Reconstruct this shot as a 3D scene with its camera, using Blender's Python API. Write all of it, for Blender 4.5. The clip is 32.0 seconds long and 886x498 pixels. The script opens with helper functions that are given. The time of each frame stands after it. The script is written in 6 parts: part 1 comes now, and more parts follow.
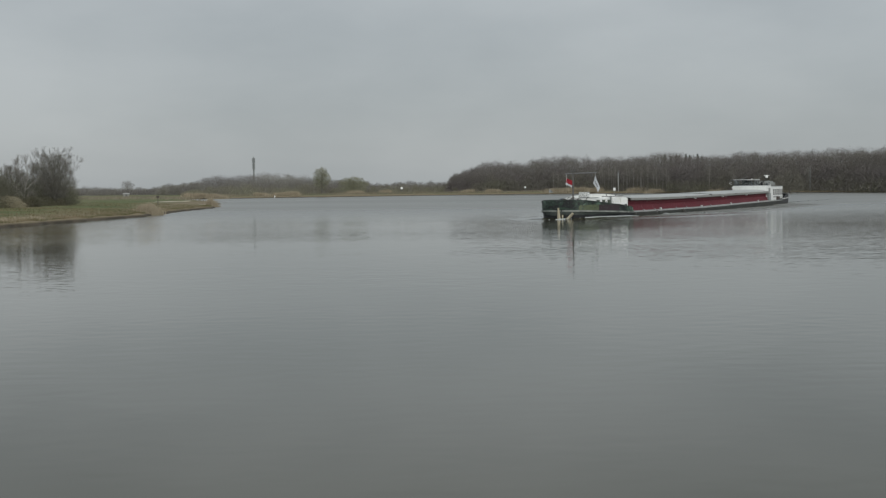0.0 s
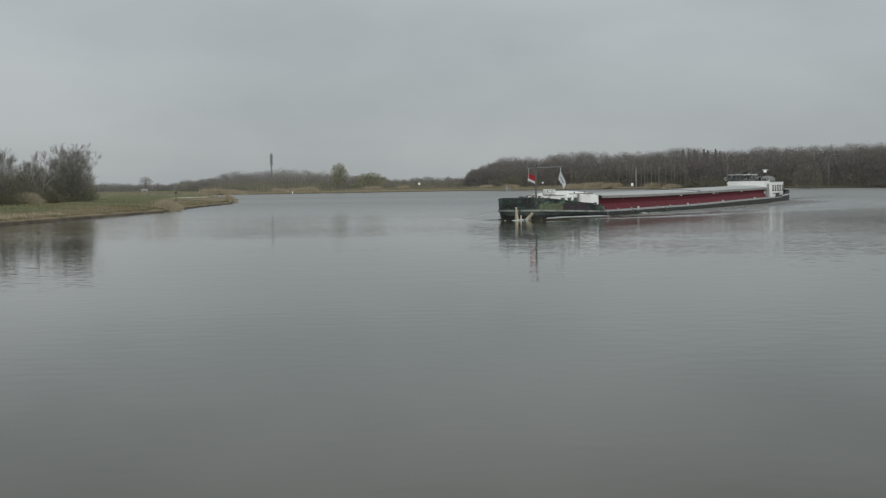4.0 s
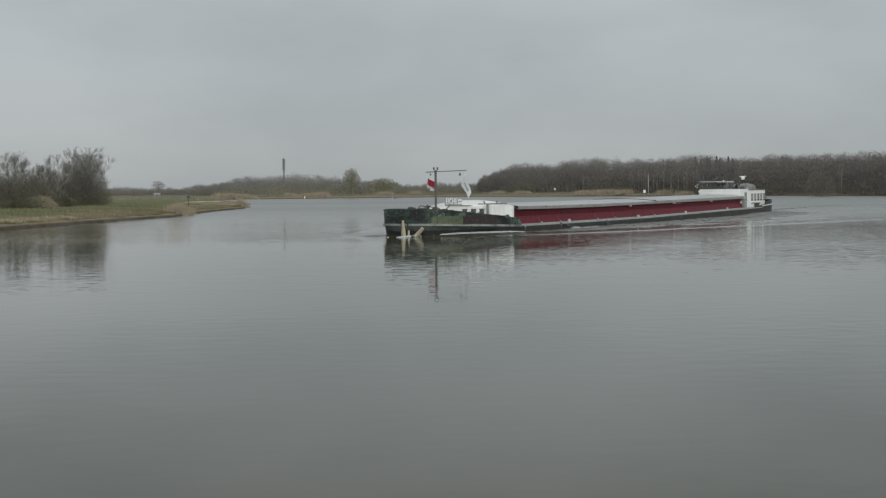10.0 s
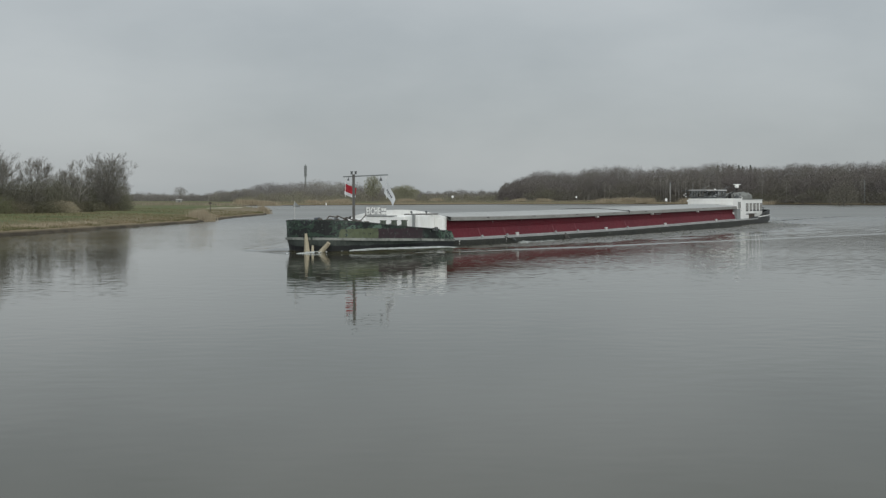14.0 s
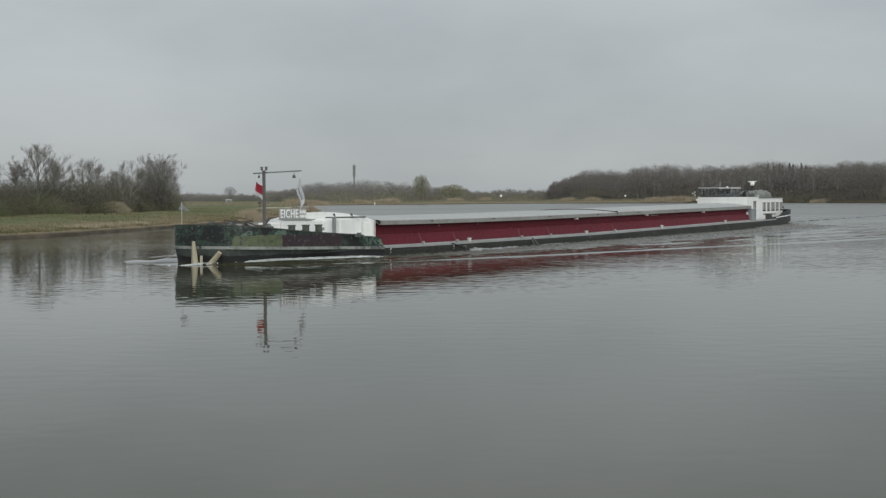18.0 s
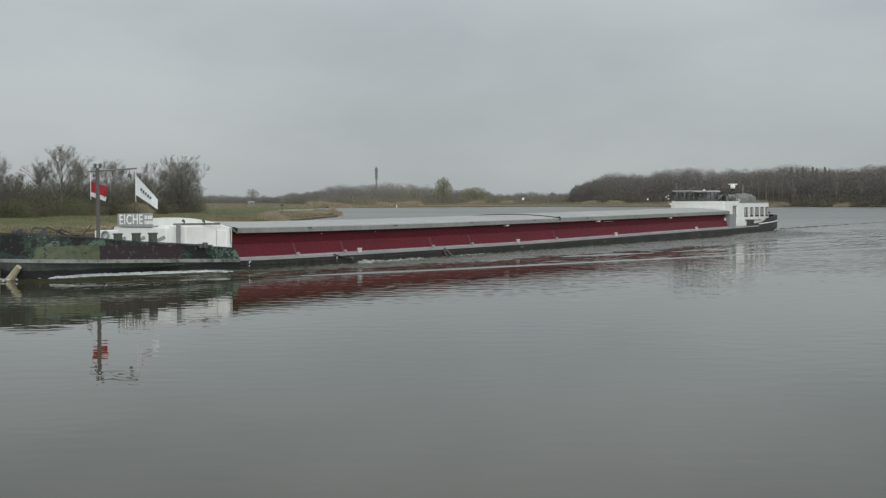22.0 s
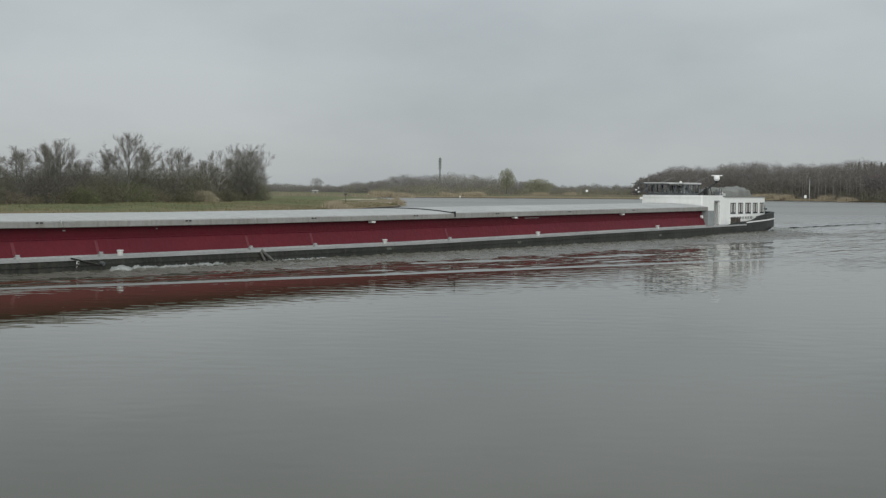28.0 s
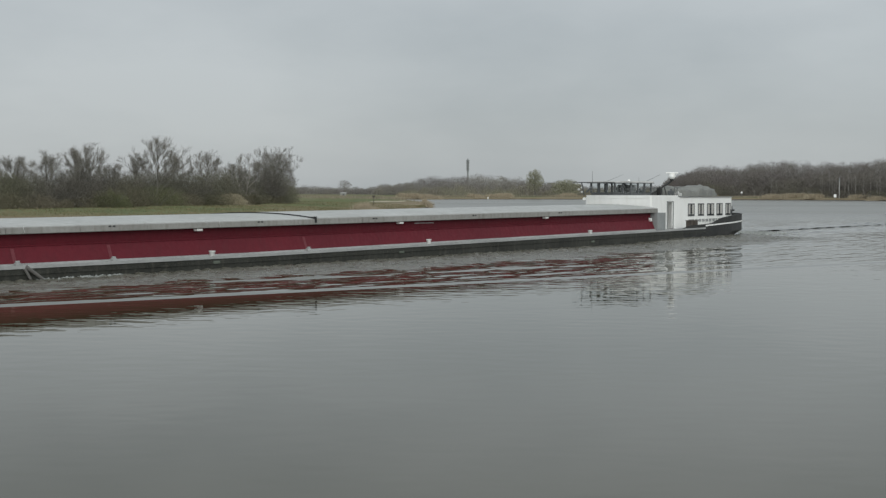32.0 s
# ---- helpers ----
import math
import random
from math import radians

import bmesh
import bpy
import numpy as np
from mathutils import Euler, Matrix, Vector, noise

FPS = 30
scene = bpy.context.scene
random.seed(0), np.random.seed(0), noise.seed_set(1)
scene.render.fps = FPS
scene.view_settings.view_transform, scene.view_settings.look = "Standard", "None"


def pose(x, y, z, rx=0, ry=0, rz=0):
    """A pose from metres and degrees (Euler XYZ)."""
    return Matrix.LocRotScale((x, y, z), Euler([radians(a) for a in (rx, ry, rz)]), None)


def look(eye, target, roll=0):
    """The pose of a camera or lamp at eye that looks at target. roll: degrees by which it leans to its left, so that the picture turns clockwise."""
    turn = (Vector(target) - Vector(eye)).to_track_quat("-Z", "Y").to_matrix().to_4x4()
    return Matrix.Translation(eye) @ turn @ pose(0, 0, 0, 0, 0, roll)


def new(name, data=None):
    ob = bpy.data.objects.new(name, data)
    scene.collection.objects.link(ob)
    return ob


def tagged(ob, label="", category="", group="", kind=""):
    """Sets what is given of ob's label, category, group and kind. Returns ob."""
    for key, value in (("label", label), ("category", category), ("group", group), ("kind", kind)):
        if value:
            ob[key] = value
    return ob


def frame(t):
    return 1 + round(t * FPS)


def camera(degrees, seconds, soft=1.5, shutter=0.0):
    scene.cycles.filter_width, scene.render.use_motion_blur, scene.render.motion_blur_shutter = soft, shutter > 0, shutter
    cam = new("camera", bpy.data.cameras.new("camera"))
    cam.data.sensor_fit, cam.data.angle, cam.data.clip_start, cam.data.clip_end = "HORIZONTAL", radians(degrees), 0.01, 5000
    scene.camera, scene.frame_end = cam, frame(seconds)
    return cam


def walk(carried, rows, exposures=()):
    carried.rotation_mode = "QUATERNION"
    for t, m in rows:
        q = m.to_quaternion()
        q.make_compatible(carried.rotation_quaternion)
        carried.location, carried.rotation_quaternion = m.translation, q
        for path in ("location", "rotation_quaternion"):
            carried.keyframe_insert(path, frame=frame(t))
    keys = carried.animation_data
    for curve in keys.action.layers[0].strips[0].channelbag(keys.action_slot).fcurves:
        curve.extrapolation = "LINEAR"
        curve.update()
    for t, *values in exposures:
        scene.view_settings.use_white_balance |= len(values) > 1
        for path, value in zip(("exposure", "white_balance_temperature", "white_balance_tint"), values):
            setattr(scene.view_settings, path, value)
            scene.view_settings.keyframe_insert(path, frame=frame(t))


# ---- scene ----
cam = camera(33.56, 32.0, soft=1.35)


EYE = 2.87


def aim(turn, tilt, roll):
    """The camera 2.87 m above the water: degrees to the right of north, above the level, leaning to its left."""
    return pose(0, 0, EYE, 90 + tilt, 0, -turn) @ pose(0, 0, 0, 0, 0, roll)


walk(cam, [(t, aim(*a)) for t, *a in (
    (0, 0, -2.366, -0.737), (0.5, -0.042, -2.393, -0.798), (1, -0.089, -2.62, -0.856), (1.5, -0.184, -2.648, -0.869),
    (2, -0.419, -2.691, -0.778), (2.5, -0.535, -2.719, -0.725), (3, -0.517, -2.722, -0.819), (3.5, -0.64, -2.636, -0.836),
    (5.5, -0.737, -2.369, -0.793), (6, -0.753, -2.369, -0.31), (6.5, -0.668, -2.392, -0.328), (7, -0.671, -2.429, -0.446),
    (7.5, -0.877, -2.44, -0.656), (8, -0.942, -2.4, -0.551), (8.5, -0.949, -2.359, -0.206), (9, -0.947, -2.33, -0.315),
    (9.5, -0.973, -2.324, -0.592), (10, -1.142, -2.3, -0.497), (10.5, -1.316, -2.31, -0.141), (11, -1.123, -2.245, -0.056),
    (11.5, -1.197, -2.159, -0.342), (12, -1.235, -2.143, -0.565), (12.5, -1.371, -2.082, -0.22), (13, -1.519, -2.044, -0.171),
    (13.5, -1.734, -2.027, -0.26), (14, -1.96, -2.008, -0.186), (14.5, -2.187, -1.868, -0.279), (16.5, -3.64, -1.948, -0.472),
    (17, -3.899, -1.942, -0.113), (17.5, -3.878, -1.914, -0.157), (18, -3.853, -2.028, -0.38), (18.5, -3.842, -2.028, -0.263),
    (19, -4, -2.027, -0.516), (19.5, -4.13, -1.929, -0.154), (20, -4.231, -1.892, -0.249), (20.5, -4.269, -1.881, -0.078),
    (21, -4.378, -1.826, -0.216), (21.5, -4.535, -1.821, -0.088), (22, -4.705, -1.916, -0.187), (22.5, -4.883, -2.05, -0.037),
    (23, -5.092, -2.056, -0.148), (23.5, -5.388, -2.088, -0.213), (24, -5.912, -2.08, 0.161), (24.5, -6.141, -2.092, 0.116),
    (25, -6.373, -2.087, 0.079), (25.5, -6.592, -2.154, -0.028), (27.5, -6.979, -2.352, 0.363), (28, -7.147, -2.284, 0.497),
    (28.5, -7.362, -2.269, 0.3), (29, -7.51, -2.25, 0.37), (29.5, -7.564, -2.24, 0.296), (30, -7.676, -2.175, 0.255),
    (30.5, -7.775, -2.086, 0.381), (31, -8.001, -2.081, 0.348), (31.5, -8.058, -2.142, 0.308), (32, -8.25, -2.228, 0.118),
)], [(0, -0.03), (9, 0.0), (13, 0.03), (19, 0.08), (25, 0.1), (32, 0.14)])

# the barge's way: seconds, metres east and north, degrees of heading
SAIL = [
    (0, 10.59, 129.73, 245.73), (2, 7.65, 121.77, 245.76), (4, 4.72, 113.86, 245.79), (6, 1.81, 106.08, 245.78),
    (8, -1.06, 98.47, 245.74), (10, -3.89, 91.04, 245.68), (12, -6.67, 83.79, 245.63), (14, -9.39, 76.71, 245.59),
    (16, -12.07, 69.86, 245.56), (18, -14.75, 63.36, 245.50), (20, -17.48, 57.33, 245.34), (22, -20.26, 51.72, 245.10),
    (24, -23.08, 46.30, 244.80), (26, -25.94, 40.85, 244.48), (28, -28.81, 35.19, 244.17), (30, -31.70, 29.38, 243.87),
    (32, -34.59, 23.50, 243.58),
]

# ---- light: an overcast spring day ----
world = bpy.data.worlds.new("overcast_sky")
scene.world = world
world.use_nodes = True
wn, wl = world.node_tree.nodes, world.node_tree.links
wn.clear()
w_out = wn.new("ShaderNodeOutputWorld")
w_bg = wn.new("ShaderNodeBackground")
w_sky = wn.new("ShaderNodeTexSky")
w_sky.sky_type = "NISHITA"
w_sky.sun_disc = False
w_sky.sun_elevation, w_sky.sun_rotation = radians(40), radians(200)
w_co = wn.new("ShaderNodeTexCoord")
w_map = wn.new("ShaderNodeMapping")
w_map.inputs["Scale"].default_value = (1.0, 1.0, 2.6)
w_cloud = wn.new("ShaderNodeTexNoise")
w_cloud.inputs["Scale"].default_value = 3.0
w_cloud.inputs["Detail"].default_value = 6.0
w_cloud.inputs["Roughness"].default_value = 0.52
w_ramp = wn.new("ShaderNodeValToRGB")
w_ramp.color_ramp.elements[0].position, w_ramp.color_ramp.elements[0].color = 0.34, (2.96, 3.22, 3.37, 1)
w_ramp.color_ramp.elements[1].position, w_ramp.color_ramp.elements[1].color = 0.68, (3.86, 4.11, 4.23, 1)
w_sep = wn.new("ShaderNodeSeparateXYZ")
w_hi = wn.new("ShaderNodeMapRange")  # an overcast sky is brighter overhead
w_hi.inputs["From Min"].default_value, w_hi.inputs["From Max"].default_value = 0.0, 0.9
w_hi.inputs["To Min"].default_value, w_hi.inputs["To Max"].default_value = 0.9, 2.0
w_mul = wn.new("ShaderNodeVectorMath")
w_mul.operation = "SCALE"
w_mix = wn.new("ShaderNodeMix")
w_mix.data_type = "RGBA"
w_mix.inputs["Factor"].default_value = 0.94
wl.new(w_co.outputs["Generated"], w_map.inputs["Vector"])
wl.new(w_map.outputs["Vector"], w_cloud.inputs["Vector"])
wl.new(w_cloud.outputs["Fac"], w_ramp.inputs["Fac"])
wl.new(w_co.outputs["Generated"], w_sep.inputs["Vector"])
wl.new(w_sep.outputs["Z"], w_hi.inputs["Value"])
wl.new(w_ramp.outputs["Color"], w_mul.inputs[0])
wl.new(w_hi.outputs["Result"], w_mul.inputs["Scale"])
wl.new(w_sky.outputs["Color"], w_mix.inputs["A"])
wl.new(w_mul.outputs["Vector"], w_mix.inputs["B"])
wl.new(w_mix.outputs["Result"], w_bg.inputs["Color"])
w_bg.inputs["Strength"].default_value = 0.12
wl.new(w_bg.outputs["Background"], w_out.inputs["Surface"])

sun = new("sun", bpy.data.lights.new("sun", "SUN"))
sun.data.energy, sun.data.angle, sun.data.color = 1.5, radians(60), (0.99, 1.0, 0.96)
sun.matrix_world = look((34, -78, 46), (0, 0, 0))

# ---- materials ----
def nodes_of(name):
    m = bpy.data.materials.new(name)
    m.use_nodes = True
    nt = m.node_tree
    return m, nt.nodes, nt.links, nt.nodes["Principled BSDF"]


def rgb(c):
    return (c[0], c[1], c[2], 1.0)


def paint(name, base, second, rough=0.55, metal=0.0, coarse=0.6, fine=9.0, amount=0.5, bump=0.05, dirt=None, streak=0.0, coord="Object", stretch=(1, 1, 1)):
    """A weathered surface: two colours by a coarse and a fine noise, dirt patches, upright streaks and a fine relief."""
    m, n, l, b = nodes_of(name)
    co = n.new("ShaderNodeTexCoord")
    mp = n.new("ShaderNodeMapping")
    mp.inputs["Scale"].default_value = stretch
    l.new(co.outputs[coord], mp.inputs["Vector"])

    def noise_at(scale, detail=4.0):
        t = n.new("ShaderNodeTexNoise")
        t.inputs["Scale"].default_value, t.inputs["Detail"].default_value = scale, detail
        l.new(mp.outputs["Vector"], t.inputs["Vector"])
        return t

    big, small = noise_at(coarse), noise_at(fine, 6.0)
    add = n.new("ShaderNodeMath")
    add.operation = "MULTIPLY_ADD"
    l.new(small.outputs["Fac"], add.inputs[0])
    add.inputs[1].default_value = 0.6
    l.new(big.outputs["Fac"], add.inputs[2])
    ramp = n.new("ShaderNodeMapRange")
    ramp.inputs["From Min"].default_value, ramp.inputs["From Max"].default_value = 0.55, 1.05
    ramp.inputs["To Max"].default_value = amount * 2
    l.new(add.outputs["Value"], ramp.inputs["Value"])
    mix = n.new("ShaderNodeMix")
    mix.data_type = "RGBA"
    mix.inputs["A"].default_value, mix.inputs["B"].default_value = rgb(base), rgb(second)
    l.new(ramp.outputs["Result"], mix.inputs["Factor"])
    out = mix.outputs["Result"]
    if dirt:
        st = n.new("ShaderNodeMapping")
        st.inputs["Scale"].default_value = (3.0, 3.0, 0.35)
        l.new(co.outputs[coord], st.inputs["Vector"])
        dn = n.new("ShaderNodeTexNoise")
        dn.inputs["Scale"].default_value, dn.inputs["Detail"].default_value = 1.6, 5.0
        l.new(st.outputs["Vector"], dn.inputs["Vector"])
        dr = n.new("ShaderNodeMapRange")
        dr.inputs["From Min"].default_value, dr.inputs["From Max"].default_value = 0.5, 0.78
        dr.inputs["To Max"].default_value = streak
        l.new(dn.outputs["Fac"], dr.inputs["Value"])
        mx = n.new("ShaderNodeMix")
        mx.data_type = "RGBA"
        l.new(dr.outputs["Result"], mx.inputs["Factor"])
        l.new(out, mx.inputs["A"])
        mx.inputs["B"].default_value = rgb(dirt)
        out = mx.outputs["Result"]
    l.new(out, b.inputs["Base Color"])
    rr = n.new("ShaderNodeMapRange")
    rr.inputs["To Min"].default_value, rr.inputs["To Max"].default_value = max(0.05, rough - 0.12), min(1.0, rough + 0.15)
    l.new(small.outputs["Fac"], rr.inputs["Value"])
    l.new(rr.outputs["Result"], b.inputs["Roughness"])
    b.inputs["Metallic"].default_value = metal
    if bump:
        bp = n.new("ShaderNodeBump")
        bp.inputs["Strength"].default_value, bp.inputs["Distance"].default_value = 0.5, bump
        l.new(small.outputs["Fac"], bp.inputs["Height"])
        l.new(bp.outputs["Normal"], b.inputs["Normal"])
    return m


def islands(name, low, high, rough=0.9, big=0.0, third=None, scale=0.02):
    """Foliage, twigs and grass: a colour for each blade or twig, drifting over the place."""
    m, n, l, b = nodes_of(name)
    g = n.new("ShaderNodeNewGeometry")
    mix = n.new("ShaderNodeMix")
    mix.data_type = "RGBA"
    mix.inputs["A"].default_value, mix.inputs["B"].default_value = rgb(low), rgb(high)
    l.new(g.outputs["Random Per Island"], mix.inputs["Factor"])
    out = mix.outputs["Result"]
    if third:
        t = n.new("ShaderNodeTexNoise")
        t.inputs["Scale"].default_value, t.inputs["Detail"].default_value = scale, 4.0
        l.new(g.outputs["Position"], t.inputs["Vector"])
        r = n.new("ShaderNodeMapRange")
        r.inputs["From Min"].default_value, r.inputs["From Max"].default_value = 0.42, 0.64
        l.new(t.outputs["Fac"], r.inputs["Value"])
        mx = n.new("ShaderNodeMix")
        mx.data_type = "RGBA"
        l.new(r.outputs["Result"], mx.inputs["Factor"])
        l.new(out, mx.inputs["A"])
        mx.inputs["B"].default_value = rgb(third)
        out = mx.outputs["Result"]
    l.new(out, b.inputs["Base Color"])
    b.inputs["Roughness"].default_value = rough
    b.inputs["Specular IOR Level"].default_value = 0.1
    return m


def water_material(name, ripple=1.0):
    """River water: turbid and glossy; nearly smooth inshore, ruffled by the wind farther out and in patches."""
    m, n, l, b = nodes_of(name)
    co = n.new("ShaderNodeNewGeometry")
    b.inputs["Base Color"].default_value = (0.046, 0.043, 0.023, 1)
    
    def tex(scale, detail, turn=0.0, squash=1.0):
        mp = n.new("ShaderNodeMapping")
        mp.inputs["Rotation"].default_value = (0, 0, turn)
        mp.inputs["Scale"].default_value = (squash, 1.0, 1.0)
        l.new(co.outputs["Position"], mp.inputs["Vector"])
        t = n.new("ShaderNodeTexNoise")
        t.inputs["Scale"].default_value, t.inputs["Detail"].default_value = scale, detail
        l.new(mp.outputs["Vector"], t.inputs["Vector"])
        return t.outputs["Fac"]

    def calc(op, a, c):
        x = n.new("ShaderNodeMath")
        x.operation = op
        for i, v in enumerate((a, c)):
            if isinstance(v, (int, float)):
                x.inputs[i].default_value = v
            else:
                l.new(v, x.inputs[i])
        return x.outputs["Value"]

    def span(v, lo, hi, to0, to1):
        r = n.new("ShaderNodeMapRange")
        r.inputs["From Min"].default_value, r.inputs["From Max"].default_value = lo, hi
        r.inputs["To Min"].default_value, r.inputs["To Max"].default_value = to0, to1
        l.new(v, r.inputs["Value"])
        return r.outputs["Result"]

    sep = n.new("ShaderNodeSeparateXYZ")
    l.new(co.outputs["Position"], sep.inputs["Vector"])
    open_water = span(sep.outputs["Y"], 14.0, 130.0, 0.32, 2.5)
    gusts = span(tex(0.03, 3.0, 0.2, 0.35), 0.42, 0.62, 0.5, 1.5)
    wind = calc("MULTIPLY", open_water, gusts)
    swell = calc("MULTIPLY", tex(0.42, 1.0, 0.12, 0.7), 0.008 * ripple)
    short = calc("MULTIPLY", tex(1.9, 0.8, -0.1, 0.8), 0.0105 * ripple)
    fine = calc("MULTIPLY", tex(3.8, 0.5, 0.25, 0.8), 0.0022 * ripple)
    waves = calc("ADD", swell, calc("ADD", short, fine))
    bp = n.new("ShaderNodeBump")
    bp.inputs["Distance"].default_value = 1.0
    l.new(wind, bp.inputs["Strength"])
    l.new(waves, bp.inputs["Height"])
    l.new(bp.outputs["Normal"], b.inputs["Normal"])
    far = span(sep.outputs["Y"], 125.0, 215.0, 0.0, 0.25)
    breeze = span(tex(0.011, 3.0, 0.1, 0.4), 0.38, 0.62, 0.8, 1.1)
    # IOR climbs past water's own with distance: extra sky brightness set into far water
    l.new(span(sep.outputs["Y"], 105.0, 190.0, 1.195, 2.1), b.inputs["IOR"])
    l.new(calc("ADD", calc("MULTIPLY", far, breeze), span(sep.outputs["Y"], 45.0, 130.0, 0.008, 0.07)), b.inputs["Roughness"])
    return m


def camouflage(name):
    """The bow's old green and black paint in blotches, with an olive and a maroon field along the side."""
    m, n, l, b = nodes_of(name)
    co = n.new("ShaderNodeTexCoord")
    t = n.new("ShaderNodeTexNoise")
    t.inputs["Scale"].default_value, t.inputs["Detail"].default_value, t.inputs["Roughness"].default_value = 1.15, 4.0, 0.6
    st = n.new("ShaderNodeMapping")
    st.inputs["Scale"].default_value = (0.62, 0.62, 1.25)
    l.new(co.outputs["Object"], st.inputs["Vector"])
    l.new(st.outputs["Vector"], t.inputs["Vector"])
    r = n.new("ShaderNodeValToRGB")
    r.color_ramp.interpolation = "CONSTANT"
    e = r.color_ramp.elements
    e[0].position, e[0].color = 0.0, (0.012, 0.014, 0.014, 1)
    e[1].position, e[1].color = 0.44, (0.03, 0.055, 0.038, 1)
    for p, c in ((0.5, (0.018, 0.018, 0.022)), (0.54, (0.095, 0.15, 0.112)), (0.59, (0.022, 0.03, 0.028)), (0.64, (0.12, 0.18, 0.138))):
        k = e.new(p)
        k.color = rgb(c)
    l.new(t.outputs["Fac"], r.inputs["Fac"])
    s = n.new("ShaderNodeSeparateXYZ")
    f = n.new("ShaderNodeTexNoise")
    f.inputs["Scale"].default_value, f.inputs["Detail"].default_value = 3.0, 5.0
    l.new(co.outputs["Object"], f.inputs["Vector"])
    wob = n.new("ShaderNodeMath")
    wob.operation = "MULTIPLY_ADD"
    wob.inputs[1].default_value = 0.22
    l.new(f.outputs["Fac"], wob.inputs[0])
    l.new(co.outputs["Object"], s.inputs["Vector"])
    run = n.new("ShaderNodeMath")  # runs round the blunt bow
    run.operation = "MULTIPLY_ADD"
    run.inputs[1].default_value = -0.35
    l.new(s.outputs["Y"], run.inputs[0])
    l.new(s.outputs["X"], run.inputs[2])
    l.new(run.outputs["Value"], wob.inputs[2])
    rag = n.new("ShaderNodeMath")
    rag.operation = "MULTIPLY_ADD"
    rag.inputs[1].default_value = 0.12
    l.new(f.outputs["Fac"], rag.inputs[0])
    l.new(s.outputs["Z"], rag.inputs[2])
    out = r.outputs["Color"]
    for lo, hi, top, colour in ((-2.95, -0.45, 1.14, (0.098, 0.115, 0.063)), (-7.0, -2.95, 1.12, (0.036, 0.02, 0.026))):
        g1, g2, mu = (n.new("ShaderNodeMath") for _ in range(3))
        g1.operation, g2.operation, mu.operation = "GREATER_THAN", "LESS_THAN", "MULTIPLY"
        l.new(wob.outputs["Value"], g1.inputs[0])
        l.new(wob.outputs["Value"], g2.inputs[0])
        g1.inputs[1].default_value, g2.inputs[1].default_value = lo, hi
        l.new(g1.outputs["Value"], mu.inputs[0])
        l.new(g2.outputs["Value"], mu.inputs[1])
        chip = n.new("ShaderNodeMath")  # flaked spots show the old paint
        chip.operation = "LESS_THAN"
        chip.inputs[1].default_value = 0.66
        l.new(f.outputs["Fac"], chip.inputs[0])
        m2 = n.new("ShaderNodeMath")
        m2.operation = "MULTIPLY"
        below = n.new("ShaderNodeMath")
        below.operation = "LESS_THAN"
        below.inputs[1].default_value = top
        l.new(rag.outputs["Value"], below.inputs[0])
        both = n.new("ShaderNodeMath")
        both.operation = "MULTIPLY"
        l.new(below.outputs["Value"], both.inputs[0])
        l.new(chip.outputs["Value"], both.inputs[1])
        l.new(mu.outputs["Value"], m2.inputs[0])
        l.new(both.outputs["Value"], m2.inputs[1])
        mx = n.new("ShaderNodeMix")
        mx.data_type = "RGBA"
        l.new(m2.outputs["Value"], mx.inputs["Factor"])
        l.new(out, mx.inputs["A"])
        mx.inputs["B"].default_value = rgb(colour)
        out = mx.outputs["Result"]
    grime = n.new("ShaderNodeTexNoise")  # smeared dirt and scuffs over all the paint
    grime.inputs["Scale"].default_value, grime.inputs["Detail"].default_value = 5.5, 6.0
    l.new(co.outputs["Object"], grime.inputs["Vector"])
    for lo, hi, most, colour in ((0.5, 0.72, 0.6, (0.025, 0.03, 0.028)), (0.4, 0.32, 0.5, (0.14, 0.18, 0.15))):
        gr = n.new("ShaderNodeMapRange")
        gr.inputs["From Min"].default_value, gr.inputs["From Max"].default_value = lo, hi
        gr.inputs["To Max"].default_value = most
        l.new(grime.outputs["Fac"], gr.inputs["Value"])
        gm = n.new("ShaderNodeMix")
        gm.data_type = "RGBA"
        l.new(gr.outputs["Result"], gm.inputs["Factor"])
        l.new(out, gm.inputs["A"])
        gm.inputs["B"].default_value = rgb(colour)
        out = gm.outputs["Result"]
    l.new(out, b.inputs["Base Color"])
    b.inputs["Roughness"].default_value = 0.6
    bp = n.new("ShaderNodeBump")
    bp.inputs["Strength"].default_value, bp.inputs["Distance"].default_value = 0.6, 0.02
    l.new(f.outputs["Fac"], bp.inputs["Height"])
    l.new(bp.outputs["Normal"], b.inputs["Normal"])
    return m


def pane_glass(name):
    m, n, l, b = nodes_of(name)
    b.inputs["Base Color"].default_value = (0.02, 0.024, 0.026, 1)
    b.inputs["Roughness"].default_value = 0.06
    b.inputs["IOR"].default_value = 1.5
    return m


